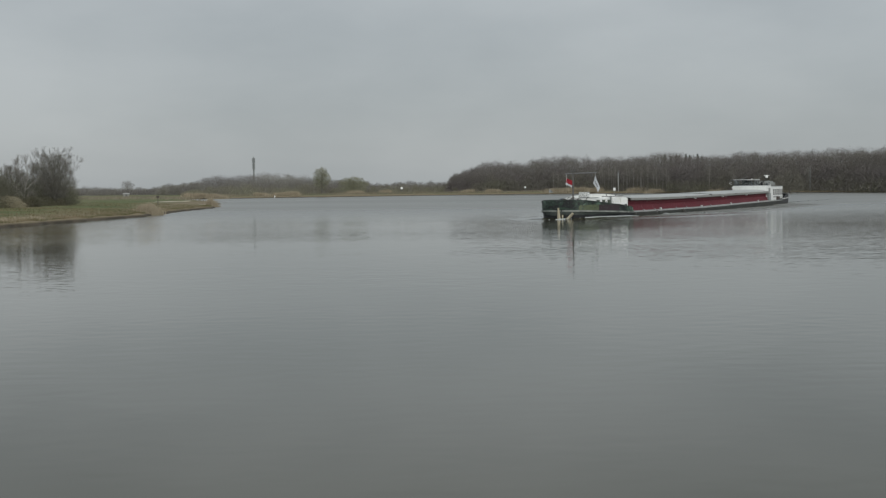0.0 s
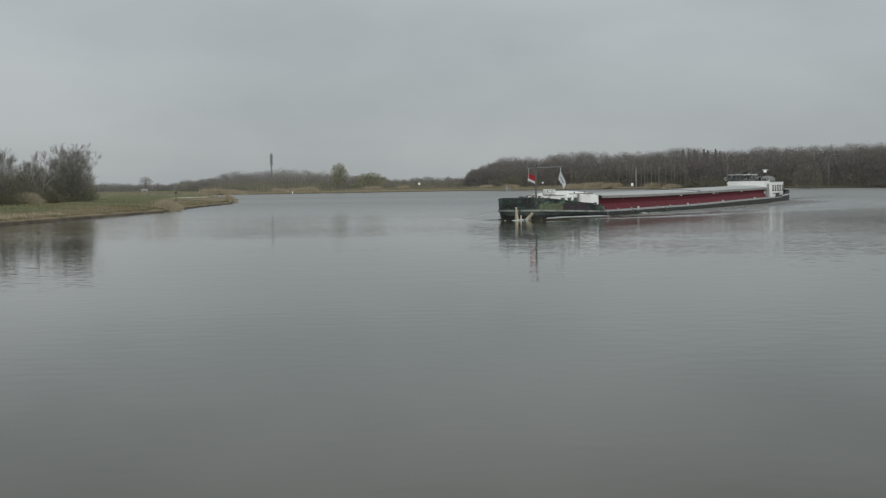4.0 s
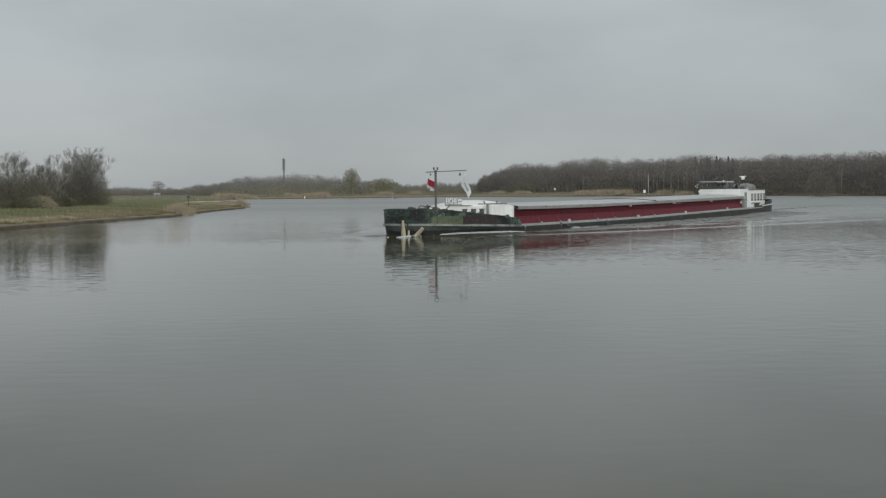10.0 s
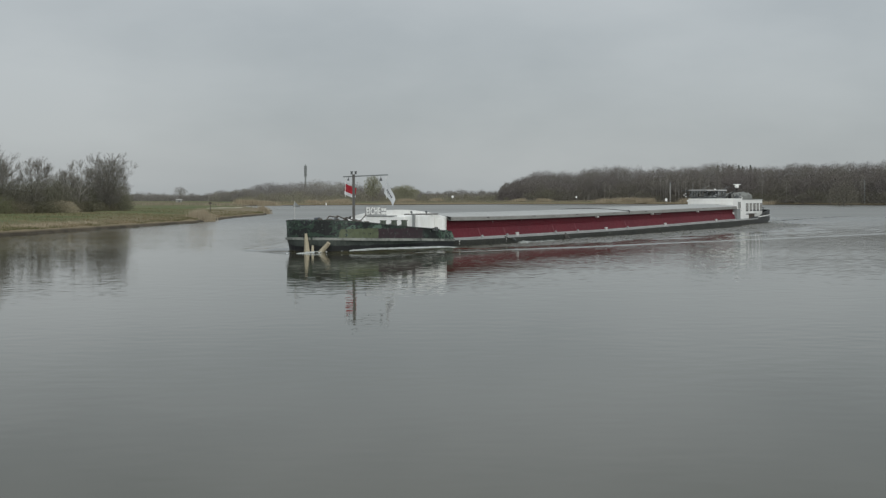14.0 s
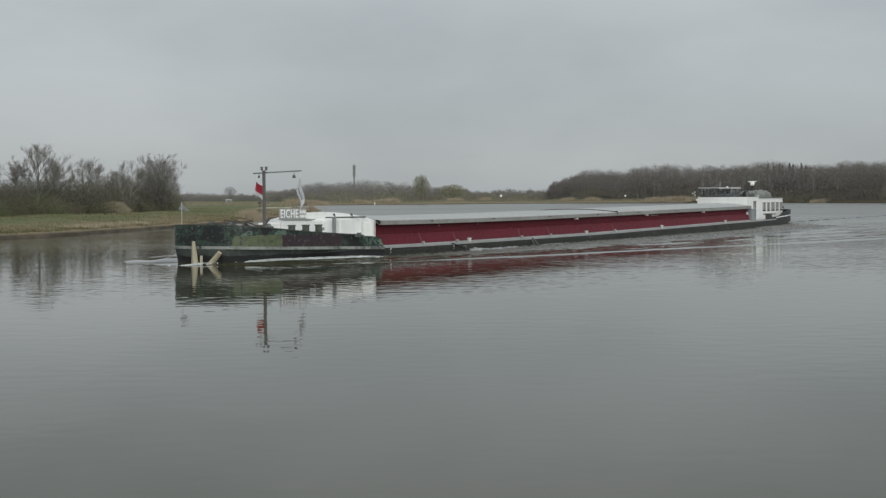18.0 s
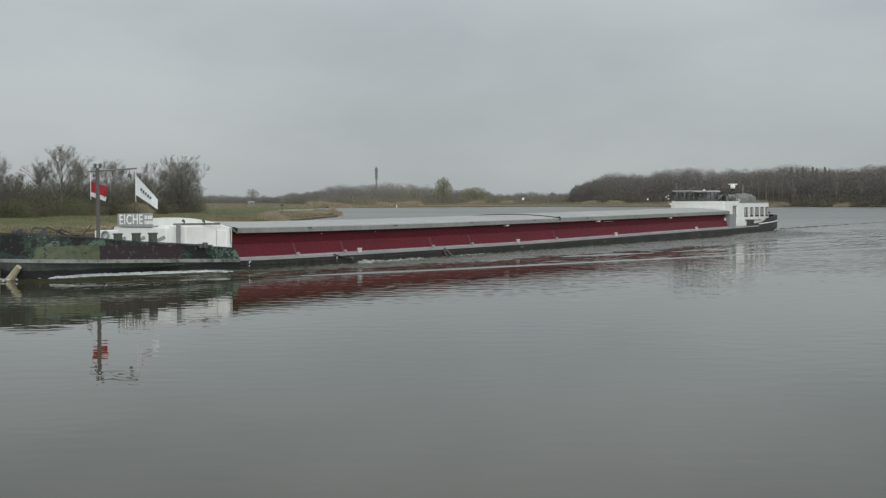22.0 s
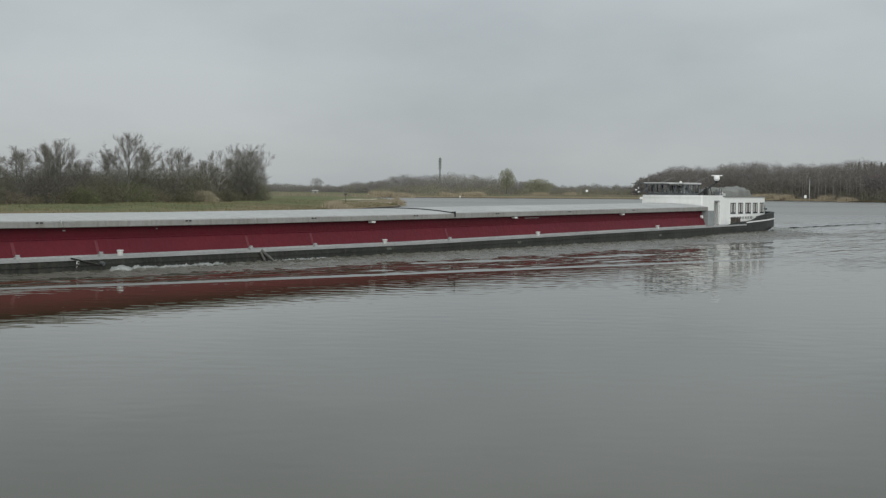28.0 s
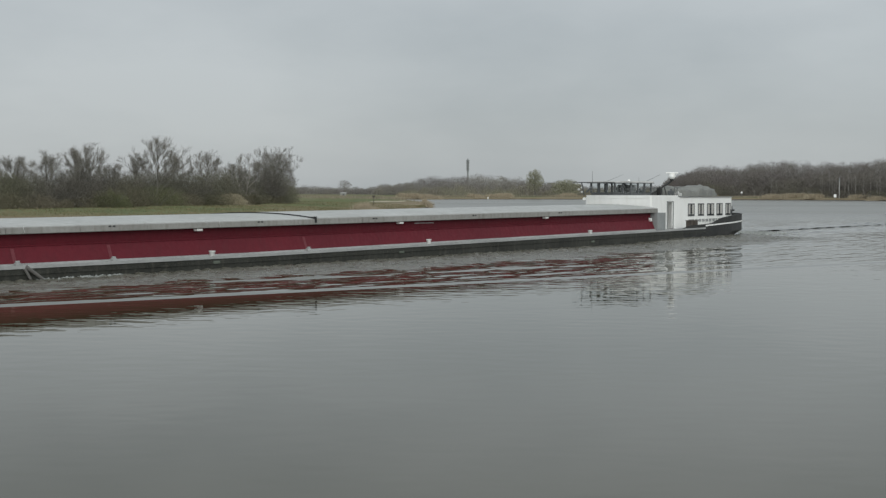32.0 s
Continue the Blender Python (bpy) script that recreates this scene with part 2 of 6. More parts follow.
def boot_top(m, level, colour):
    """A darker band of paint up to a wavy line above the water."""
    n, l = m.node_tree.nodes, m.node_tree.links
    b = n["Principled BSDF"]
    src = b.inputs["Base Color"].links[0].from_socket
    co = n.new("ShaderNodeTexCoord")
    s = n.new("ShaderNodeSeparateXYZ")
    l.new(co.outputs["Object"], s.inputs["Vector"])
    t = n.new("ShaderNodeTexNoise")
    t.inputs["Scale"].default_value, t.inputs["Detail"].default_value = 0.9, 6.0
    l.new(co.outputs["Object"], t.inputs["Vector"])
    k = n.new("ShaderNodeMath")
    k.operation = "MULTIPLY_ADD"
    k.inputs[1].default_value = 0.35
    l.new(t.outputs["Fac"], k.inputs[0])
    l.new(s.outputs["Z"], k.inputs[2])
    r = n.new("ShaderNodeMapRange")
    r.inputs["From Min"].default_value, r.inputs["From Max"].default_value = level + 0.19, level + 0.15
    l.new(k.outputs["Value"], r.inputs["Value"])
    x = n.new("ShaderNodeMix")
    x.data_type = "RGBA"
    l.new(r.outputs["Result"], x.inputs["Factor"])
    l.new(src, x.inputs["A"])
    x.inputs["B"].default_value = rgb(colour)
    l.new(x.outputs["Result"], b.inputs["Base Color"])
    return m


M_CAMO = camouflage("flaking_camouflage_paint")
M_HULL = paint("hull_paint", (0.019, 0.02, 0.017), (0.046, 0.047, 0.04), 0.5, coarse=0.5, fine=6, dirt=(0.10, 0.092, 0.075), streak=0.5)
M_HULL.node_tree.nodes["Principled BSDF"].inputs["Specular IOR Level"].default_value = 0.25
M_HULL_BOW = boot_top(paint("bow_hull_paint", (0.02, 0.027, 0.024), (0.052, 0.063, 0.056), 0.55, coarse=0.8, fine=5, amount=0.6, dirt=(0.11, 0.118, 0.1), streak=0.5), 0.22, (0.009, 0.010, 0.011))
M_STRAKE = paint("worn_strake", (0.055, 0.066, 0.058), (0.27, 0.28, 0.255), 0.6, coarse=1.3, fine=8, amount=0.75)
M_BLACK = paint("black_paint", (0.012, 0.0125, 0.0125), (0.034, 0.034, 0.032), 0.45, coarse=1.2, fine=9, dirt=(0.08, 0.075, 0.066), streak=0.35)
M_BLACK.node_tree.nodes["Principled BSDF"].inputs["Specular IOR Level"].default_value = 0.25
M_RED = paint("red_coaming_paint", (0.118, 0.0115, 0.0195), (0.098, 0.011, 0.018), 0.62, coarse=0.35, fine=5, amount=0.6, dirt=(0.075, 0.018, 0.022), streak=0.4)
M_RED.node_tree.nodes["Principled BSDF"].inputs["Specular IOR Level"].default_value = 0.22
M_RED_WORN = paint("worn_red_paint", (0.14, 0.022, 0.03), (0.112, 0.013, 0.02), 0.55, coarse=1.5, fine=9)
M_WHITE = paint("white_paint", (0.85, 0.85, 0.83), (0.78, 0.78, 0.75), 0.4, coarse=0.8, fine=8, dirt=(0.5, 0.46, 0.39), streak=0.22)
M_OFFWHITE = paint("worn_white_paint", (0.55, 0.55, 0.53), (0.4, 0.4, 0.385), 0.55, coarse=1.2, fine=9)
M_DECK = paint("deck_paint", (0.36, 0.365, 0.36), (0.25, 0.255, 0.25), 0.7, coarse=0.7, fine=6, amount=0.5)
M_HATCH = paint("hatch_cover_metal", (0.395, 0.4, 0.385), (0.3, 0.305, 0.29), 0.5, metal=0.0, coarse=0.25, fine=3, amount=0.55, dirt=(0.25, 0.24, 0.225), streak=0.35)
M_FASCIA = paint("hatch_edge_metal", (0.3, 0.297, 0.28), (0.22, 0.216, 0.2), 0.6, coarse=0.5, fine=6, dirt=(0.12, 0.10, 0.085), streak=0.5)
M_GREY = paint("grey_paint", (0.26, 0.275, 0.27), (0.19, 0.2, 0.2), 0.55, coarse=1.0, fine=9)
M_DGREY = paint("dark_grey_paint", (0.06, 0.066, 0.07), (0.10, 0.105, 0.105), 0.5, coarse=1.5, fine=9)
M_MAST = paint("weathered_mast_wood", (0.085, 0.082, 0.076), (0.15, 0.142, 0.132), 0.7, coarse=1.2, fine=14, stretch=(3, 3, 0.5))
M_CREAM = paint("cream_paint", (0.50, 0.45, 0.33), (0.36, 0.31, 0.22), 0.6, coarse=2.0, fine=11, dirt=(0.16, 0.12, 0.08), streak=0.5)
M_GREENBOX = paint("grey_green_paint", (0.06, 0.075, 0.056), (0.11, 0.125, 0.1), 0.6, coarse=3, fine=14)
M_RUBBER = paint("black_rubber", (0.012, 0.012, 0.012), (0.03, 0.03, 0.03), 0.75, coarse=3, fine=18)
M_BLUE = paint("dark_blue_machinery", (0.018, 0.03, 0.055), (0.05, 0.055, 0.06), 0.5, coarse=4, fine=16)
M_TARP = paint("grey_tarpaulin", (0.13, 0.133, 0.122), (0.2, 0.203, 0.185), 0.75, coarse=1.6, fine=9, bump=0.08)
M_FLAG_RED = paint("red_flag_cloth", (0.42, 0.025, 0.04), (0.33, 0.02, 0.03), 0.85, coarse=3, fine=30, bump=0.01)
M_FLAG_WHITE = paint("white_flag_cloth", (0.72, 0.73, 0.74), (0.62, 0.63, 0.65), 0.85, coarse=3, fine=30, bump=0.01)
M_FLAG_DARK = paint("dark_flag_cloth", (0.05, 0.055, 0.08), (0.08, 0.085, 0.1), 0.85, coarse=3, fine=30, bump=0.01)
M_CURTAIN = paint("pale_curtain", (0.5, 0.49, 0.46), (0.36, 0.35, 0.33), 0.9, coarse=4, fine=20, stretch=(6, 6, 0.6))
M_GLASS = pane_glass("dark_window_glass")
M_RUST = paint("brown_steel", (0.05, 0.04, 0.034), (0.09, 0.075, 0.06), 0.7, coarse=3, fine=16)
M_FOAM = paint("water_foam", (0.66, 0.68, 0.67), (0.30, 0.32, 0.30), 0.6, coarse=2.2, fine=9, amount=0.6, bump=0.1)
M_SPRAY = paint("broken_water", (0.34, 0.35, 0.335), (0.17, 0.18, 0.165), 0.5, coarse=2.2, fine=9, amount=0.6, bump=0.1)
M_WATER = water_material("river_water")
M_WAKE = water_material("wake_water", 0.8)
M_CHURN = paint("churned_water", (0.066, 0.062, 0.046), (0.105, 0.1, 0.08), 0.28, coarse=0.9, fine=4.0, amount=0.5, bump=0.14, stretch=(0.5, 1, 1))
M_CHURN.node_tree.nodes["Principled BSDF"].inputs["IOR"].default_value = 1.33
M_BARK = paint("tree_bark", (0.10, 0.094, 0.082), (0.165, 0.155, 0.135), 0.9, coarse=1.2, fine=8)
M_BIRCH = paint("pale_bark", (0.30, 0.285, 0.255), (0.17, 0.157, 0.137), 0.8, coarse=1.6, fine=7)
M_TWIG = islands("bare_twigs", (0.14, 0.132, 0.116), (0.23, 0.217, 0.192))
M_SCRUB = islands("bare_scrub", (0.1, 0.093, 0.08), (0.16, 0.148, 0.127), third=(0.13, 0.13, 0.085), scale=0.06)
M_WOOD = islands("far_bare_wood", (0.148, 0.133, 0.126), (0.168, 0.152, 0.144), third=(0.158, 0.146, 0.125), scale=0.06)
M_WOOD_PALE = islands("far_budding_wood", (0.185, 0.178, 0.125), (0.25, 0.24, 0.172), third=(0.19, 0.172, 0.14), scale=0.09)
# paler, greyer copy of the wood colour: haze of distance mixed in
M_WOOD_HAZE = islands("far_hazed_wood", (0.15, 0.14, 0.135), (0.205, 0.192, 0.182), third=(0.215, 0.203, 0.172), scale=0.05)
M_WOOD_EDGE = islands("young_growth", (0.135, 0.126, 0.108), (0.175, 0.163, 0.138), third=(0.175, 0.17, 0.122), scale=0.05)
M_BUD = islands("budding_crown", (0.19, 0.19, 0.13), (0.262, 0.256, 0.175))
M_SPRUCE = islands("spruce_needles", (0.05, 0.06, 0.045), (0.085, 0.095, 0.07))
M_TRUNKS = islands("far_trunks", (0.12, 0.115, 0.105), (0.22, 0.208, 0.19))
M_REED = islands("dry_reed", (0.27, 0.228, 0.16), (0.43, 0.37, 0.275))
# duller, greyer reed colour for the far belt and the far meadow
M_REED_FAR = islands("dull_reed", (0.19, 0.165, 0.12), (0.31, 0.27, 0.20), third=(0.2, 0.19, 0.14), scale=0.05)
M_GRASS = islands("bank_grass", (0.085, 0.092, 0.043), (0.165, 0.15, 0.078), third=(0.22, 0.175, 0.11), scale=0.12)

# ---- builders ----
def mesh_from(name, verts, faces, mat, smooth=False):
    me = bpy.data.meshes.new(name)
    me.from_pydata(verts, [], faces)
    me.materials.append(mat)
    if smooth:
        me.polygons.foreach_set("use_smooth", [True] * len(me.polygons))
    me.update()
    return me


def part(name, bm, material, parent, label="", smooth=False):
    """Links a bmesh as one mesh object under a thing or a part."""
    me = bpy.data.meshes.new(name)
    bm.to_mesh(me)
    bm.free()
    me.materials.append(material)
    if smooth:
        me.polygons.foreach_set("use_smooth", [True] * len(me.polygons))
    ob = new(name, me)
    ob.parent = parent
    if label:
        ob["label"] = label
    return ob


def blank():
    return bmesh.new()


def box(bm, x0, x1, y0, y1, z0, z1, bevel=0.0, m=None):
    """A box with softened edges, from corner to corner."""
    made = bmesh.ops.create_cube(bm, size=1.0)["verts"]
    for v in made:
        v.co = Vector(((x0 + x1) / 2 + v.co.x * (x1 - x0), (y0 + y1) / 2 + v.co.y * (y1 - y0), (z0 + z1) / 2 + v.co.z * (z1 - z0)))
    if bevel:
        edges = list({e for v in made for e in v.link_edges})
        out = bmesh.ops.bevel(bm, geom=edges, offset=bevel, segments=2, affect="EDGES", profile=0.6)
        made = list({v for f in out["faces"] for v in f.verts} | {v for v in made if v.is_valid})
    if m is not None:
        for v in made:
            v.co = m @ v.co
    return bm


def tube(bm, a, b, r0, r1=None, seg=8, cap=True):
    """A round bar from a to b."""
    a, b = Vector(a), Vector(b)
    r1 = r0 if r1 is None else r1
    d = b - a
    q = d.to_track_quat("Z", "Y").to_matrix().to_4x4()
    bmesh.ops.create_cone(bm, cap_ends=cap, segments=seg, radius1=r0, radius2=r1, depth=d.length, matrix=Matrix.Translation((a + b) / 2) @ q)
    return bm


def ring(bm, centre, axis, radius, thick, seg=16, sub=6):
    """A torus."""
    q = Vector(axis).to_track_quat("Z", "Y")
    c = Vector(centre)
    rows = []
    for i in range(seg):
        a = 2 * math.pi * i / seg
        rows.append([bm.verts.new(c + q @ Vector(((radius + thick * math.cos(p)) * math.cos(a), (radius + thick * math.cos(p)) * math.sin(a), thick * math.sin(p)))) for p in (2 * math.pi * j / sub for j in range(sub))])
    for i in range(seg):
        for j in range(sub):
            bm.faces.new((rows[i][j], rows[(i + 1) % seg][j], rows[(i + 1) % seg][(j + 1) % sub], rows[i][(j + 1) % sub]))
    return bm


def loft(bm, rows, closed=False):
    """Quads between rows of points."""
    vs = [[bm.verts.new(p) for p in row] for row in rows]
    n = len(rows[0])
    for i in range(len(vs) - 1):
        for j in range(n if closed else n - 1):
            k = (j + 1) % n
            bm.faces.new((vs[i][j], vs[i][k], vs[i + 1][k], vs[i + 1][j]))
    return vs


def prism(bm, outline, z0, z1):
    """An upright block over a plan outline; z0 and z1 may be functions of x."""
    f0 = z0 if callable(z0) else (lambda x: z0)
    f1 = z1 if callable(z1) else (lambda x: z1)
    lo = [bm.verts.new((x, y, f0(x))) for x, y in outline]
    hi = [bm.verts.new((x, y, f1(x))) for x, y in outline]
    n = len(outline)
    for i in range(n):
        bm.faces.new((lo[i], lo[(i + 1) % n], hi[(i + 1) % n], hi[i]))
    bm.faces.new(hi)
    bm.faces.new(lo[::-1])
    return bm


def tuned(pairs):
    xs = [p[0] for p in pairs]
    ys = [p[1] for p in pairs]
    return lambda x: float(np.interp(x, xs, ys))


def polar(turn, dist):
    """East and north of a place that far away, so many degrees to the right of north."""
    return dist * math.sin(radians(turn)), dist * math.cos(radians(turn))


# ---- ground, water ----
SHORE = [(-600, -400), (-120, -200), (-85, 0), (-58, 50), (-43, 80), (-38.5, 99), (-36.8, 106), (-35.9, 118), (-35.2, 133), (-34.2, 150), (-33.6, 160),
         (-33.5, 172), (-35.2, 200), (-36, 232), (-38.8, 250), (-41, 266), (-47, 312), (-61, 372), (-75, 440), (-88, 505), (-63, 525), (-20, 545), (4, 556),
         (40, 540), (82, 510), (100, 470), (116, 422), (121, 401), (160, 330), (240, 200), (420, 0), (700, -400), (4700, -500), (4700, 4700), (-4700, 4700), (-4700, -500)]
SHORE = [(x * 1.062 + (1.2 if 70 < y < 165 else 0.0), y * 1.062) for x, y in SHORE]
QUAY = [(-16, -420), (-13, -20), (-9, 0), (0, 2), (40, 0), (200, -30), (560, -420)]


def inside_distance(px, py, poly):
    """How far points lie inside a plan outline (negative: outside)."""
    best = np.full(px.shape, 1e9)
    ins = np.zeros(px.shape, bool)
    for (x0, y0), (x1, y1) in zip(poly, poly[1:] + poly[:1]):
        dx, dy = x1 - x0, y1 - y0
        k = np.clip(((px - x0) * dx + (py - y0) * dy) / (dx * dx + dy * dy), 0, 1)
        best = np.minimum(best, np.hypot(px - x0 - k * dx, py - y0 - k * dy))
        if y0 != y1:
            cross = (y0 > py) != (y1 > py)
            ins ^= cross & (px < (x1 - x0) * (py - y0) / (y1 - y0) + x0)
    return np.where(ins, best, -best)


def wobble(px, py, size):
    return (np.sin(px / size + 1.3 * np.sin(py / size * 0.7)) + np.sin(py / size * 1.3 + 1.7 * np.sin(px / size * 0.6)) + np.sin((px + py) / size * 2.1)) / 3


def ground_height(px, py):
    px, py = np.asarray(px, float), np.asarray(py, float)
    s = np.maximum(inside_distance(px, py, SHORE), inside_distance(px, py, QUAY))
    s = s + 0.5 * wobble(px, py, 2.6)
    up = 0.27 * np.clip(s / 0.3, 0, 1) + 0.85 * (1 - np.exp(-np.maximum(s, 0) / 6.0)) + 0.1 * wobble(px, py, 7.0) * np.clip(s / 6, 0, 1)
    # the sandy beach behind the reed point lies low
    beach = np.exp(-(((px + 46) / 9) ** 2 + ((py - 296) / 44) ** 2))
    up = up * (1 - 0.6 * beach)
    return np.where(s > 0, up, np.maximum(-1.6, 0.5 * s - 0.05))


def hz(x, y):
    return float(ground_height([x], [y])[0])


def ground_material():
    m, n, l, b = nodes_of("meadow_and_mud")
    g = n.new("ShaderNodeNewGeometry")

    def tex(scale, detail):
        t = n.new("ShaderNodeTexNoise")
        t.inputs["Scale"].default_value, t.inputs["Detail"].default_value = scale, detail
        l.new(g.outputs["Position"], t.inputs["Vector"])
        return t

    def blend(a, c, fac):
        x = n.new("ShaderNodeMix")
        x.data_type = "RGBA"
        for v, k in ((a, "A"), (c, "B")):
            if isinstance(v, tuple):
                x.inputs[k].default_value = rgb(v)
            else:
                l.new(v, x.inputs[k])
        l.new(fac, x.inputs["Factor"])
        return x.outputs["Result"]

    def span(v, lo, hi):
        r = n.new("ShaderNodeMapRange")
        r.inputs["From Min"].default_value, r.inputs["From Max"].default_value = lo, hi
        l.new(v, r.inputs["Value"])
        return r.outputs["Result"]

    sep = n.new("ShaderNodeSeparateXYZ")
    l.new(g.outputs["Position"], sep.inputs["Vector"])
    wide, mid, fine = tex(0.035, 4), tex(0.35, 5), tex(3.0, 6)
    grass = blend((0.078, 0.099, 0.042), (0.122, 0.132, 0.06), span(mid.outputs["Fac"], 0.35, 0.65))
    dry = blend((0.215, 0.175, 0.112), (0.145, 0.12, 0.078), span(fine.outputs["Fac"], 0.35, 0.65))
    field = blend(grass, dry, span(wide.outputs["Fac"], 0.47, 0.67))
    mud = blend((0.045, 0.038, 0.028), (0.085, 0.07, 0.052), span(mid.outputs["Fac"], 0.4, 0.65))
    low = blend(mud, dry, span(sep.outputs["Z"], 0.16, 0.34))
    col = blend(low, field, span(sep.outputs["Z"], 0.55, 0.95))
    # pale sand on the low beach behind the reed point, and a sandy track over the meadow
    def near(cx, cy, rx, ry):
        mp = n.new("ShaderNodeMapping")
        mp.vector_type = "TEXTURE"
        mp.inputs["Location"].default_value = (cx, cy, 0)
        mp.inputs["Scale"].default_value = (rx, ry, 1000)
        l.new(g.outputs["Position"], mp.inputs["Vector"])
        ln = n.new("ShaderNodeVectorMath")
        ln.operation = "LENGTH"
        l.new(mp.outputs["Vector"], ln.inputs[0])
        return span(ln.outputs["Value"], 1.05, 0.85)

    sand = blend((0.5, 0.45, 0.37), (0.38, 0.33, 0.26), span(fine.outputs["Fac"], 0.35, 0.65))
    for spot in ((-45, 284, 4.5, 34), (-57, 312, 1.0, 22)):
        col = blend(col, sand, near(*spot))
    l.new(col, b.inputs["Base Color"])
    b.inputs["Roughness"].default_value = 0.95
    b.inputs["Specular IOR Level"].default_value = 0.15
    bp = n.new("ShaderNodeBump")
    bp.inputs["Strength"].default_value, bp.inputs["Distance"].default_value = 0.8, 0.12
    l.new(fine.outputs["Fac"], bp.inputs["Height"])
    l.new(bp.outputs["Normal"], b.inputs["Normal"])
    return m


def build_ground():
    az = np.radians(np.concatenate([np.arange(-32, -6, 0.12), np.arange(-6, 22, 0.25), np.arange(22, 328, 4.0)]))
    rad = np.concatenate([np.arange(1.5, 80, 4), np.arange(80, 180, 0.7), np.arange(180, 290, 1.2), np.arange(290, 640, 6), np.geomspace(640, 4600, 26)])
    px = np.outer(rad, np.sin(az))
    py = np.outer(rad, np.cos(az))
    pz = ground_height(px, py)
    verts = np.stack([px, py, pz], -1).reshape(-1, 3).tolist()
    na, nr = len(az), len(rad)
    faces = [(i * na + j, i * na + (j + 1) % na, (i + 1) * na + (j + 1) % na, (i + 1) * na + j) for i in range(nr - 1) for j in range(na)]
    faces.append(tuple(range(na))[::-1])
    ob = new("ground", mesh_from("ground", verts, faces, ground_material(), True))
    return tagged(ob, "flat river meadow with green and withered grass and a muddy edge", "ground", kind="structure")


build_ground()

w_bm = blank()
bmesh.ops.create_circle(w_bm, cap_ends=True, segments=96, radius=4550)
water = part("water", w_bm, M_WATER, None)
tagged(water, "calm grey-brown river water mirroring the overcast sky", "water", kind="structure")


# ---- plants ----
rng = np.random.default_rng(7)


def slivers(base, way, length, width):
    """Thin triangles: arrays of base points, directions, lengths and widths -> vertices and faces."""
    k = len(base)
    side = np.cross(way, rng.normal(size=(k, 3)))
    side /= np.linalg.norm(side, axis=1)[:, None] + 1e-9
    a = base - side * width[:, None] * 0.5
    b = base + side * width[:, None] * 0.5
    c = base + way * length[:, None]
    v = np.stack([a, b, c], 1).reshape(-1, 3)
    return v, np.arange(3 * k).reshape(-1, 3)


def stuff(name, chunks, mat, label, category):
    vs, fs, o = [], [], 0
    for v, f in chunks:
        vs.append(v)
        fs.append(f + o)
        o += len(v)
    ob = new(name, mesh_from(name, np.concatenate(vs).tolist(), np.concatenate(fs).tolist(), mat))
    return tagged(ob, label, category, kind="stuff")


def reeds(name, pts, height, count, spread, label, thick=0.035, mat=None):
    """Dry reed along a line of plan points."""
    p = np.array(pts, float)
    seg = rng.integers(0, len(p) - 1, count)
    k = rng.random((count, 1))
    xy = p[seg] * (1 - k) + p[seg + 1] * k + rng.normal(size=(count, 2)) * spread
    z = np.maximum(ground_height(xy[:, 0], xy[:, 1]), -0.3)
    base = np.column_stack([xy, z - 0.05])
    clump = 0.75 + 0.25 * wobble(xy[:, 0], xy[:, 1], height * 2.2)
    way = np.column_stack([rng.normal(size=(count, 2)) * 0.08 + [0.02, 0], np.ones(count)])
    ln = height * clump * rng.uniform(0.6, 1.1, count)
    return stuff(name, [slivers(base, way, ln, np.full(count, thick) * rng.uniform(0.7, 1.5, count))], mat or M_REED, label, "reed")


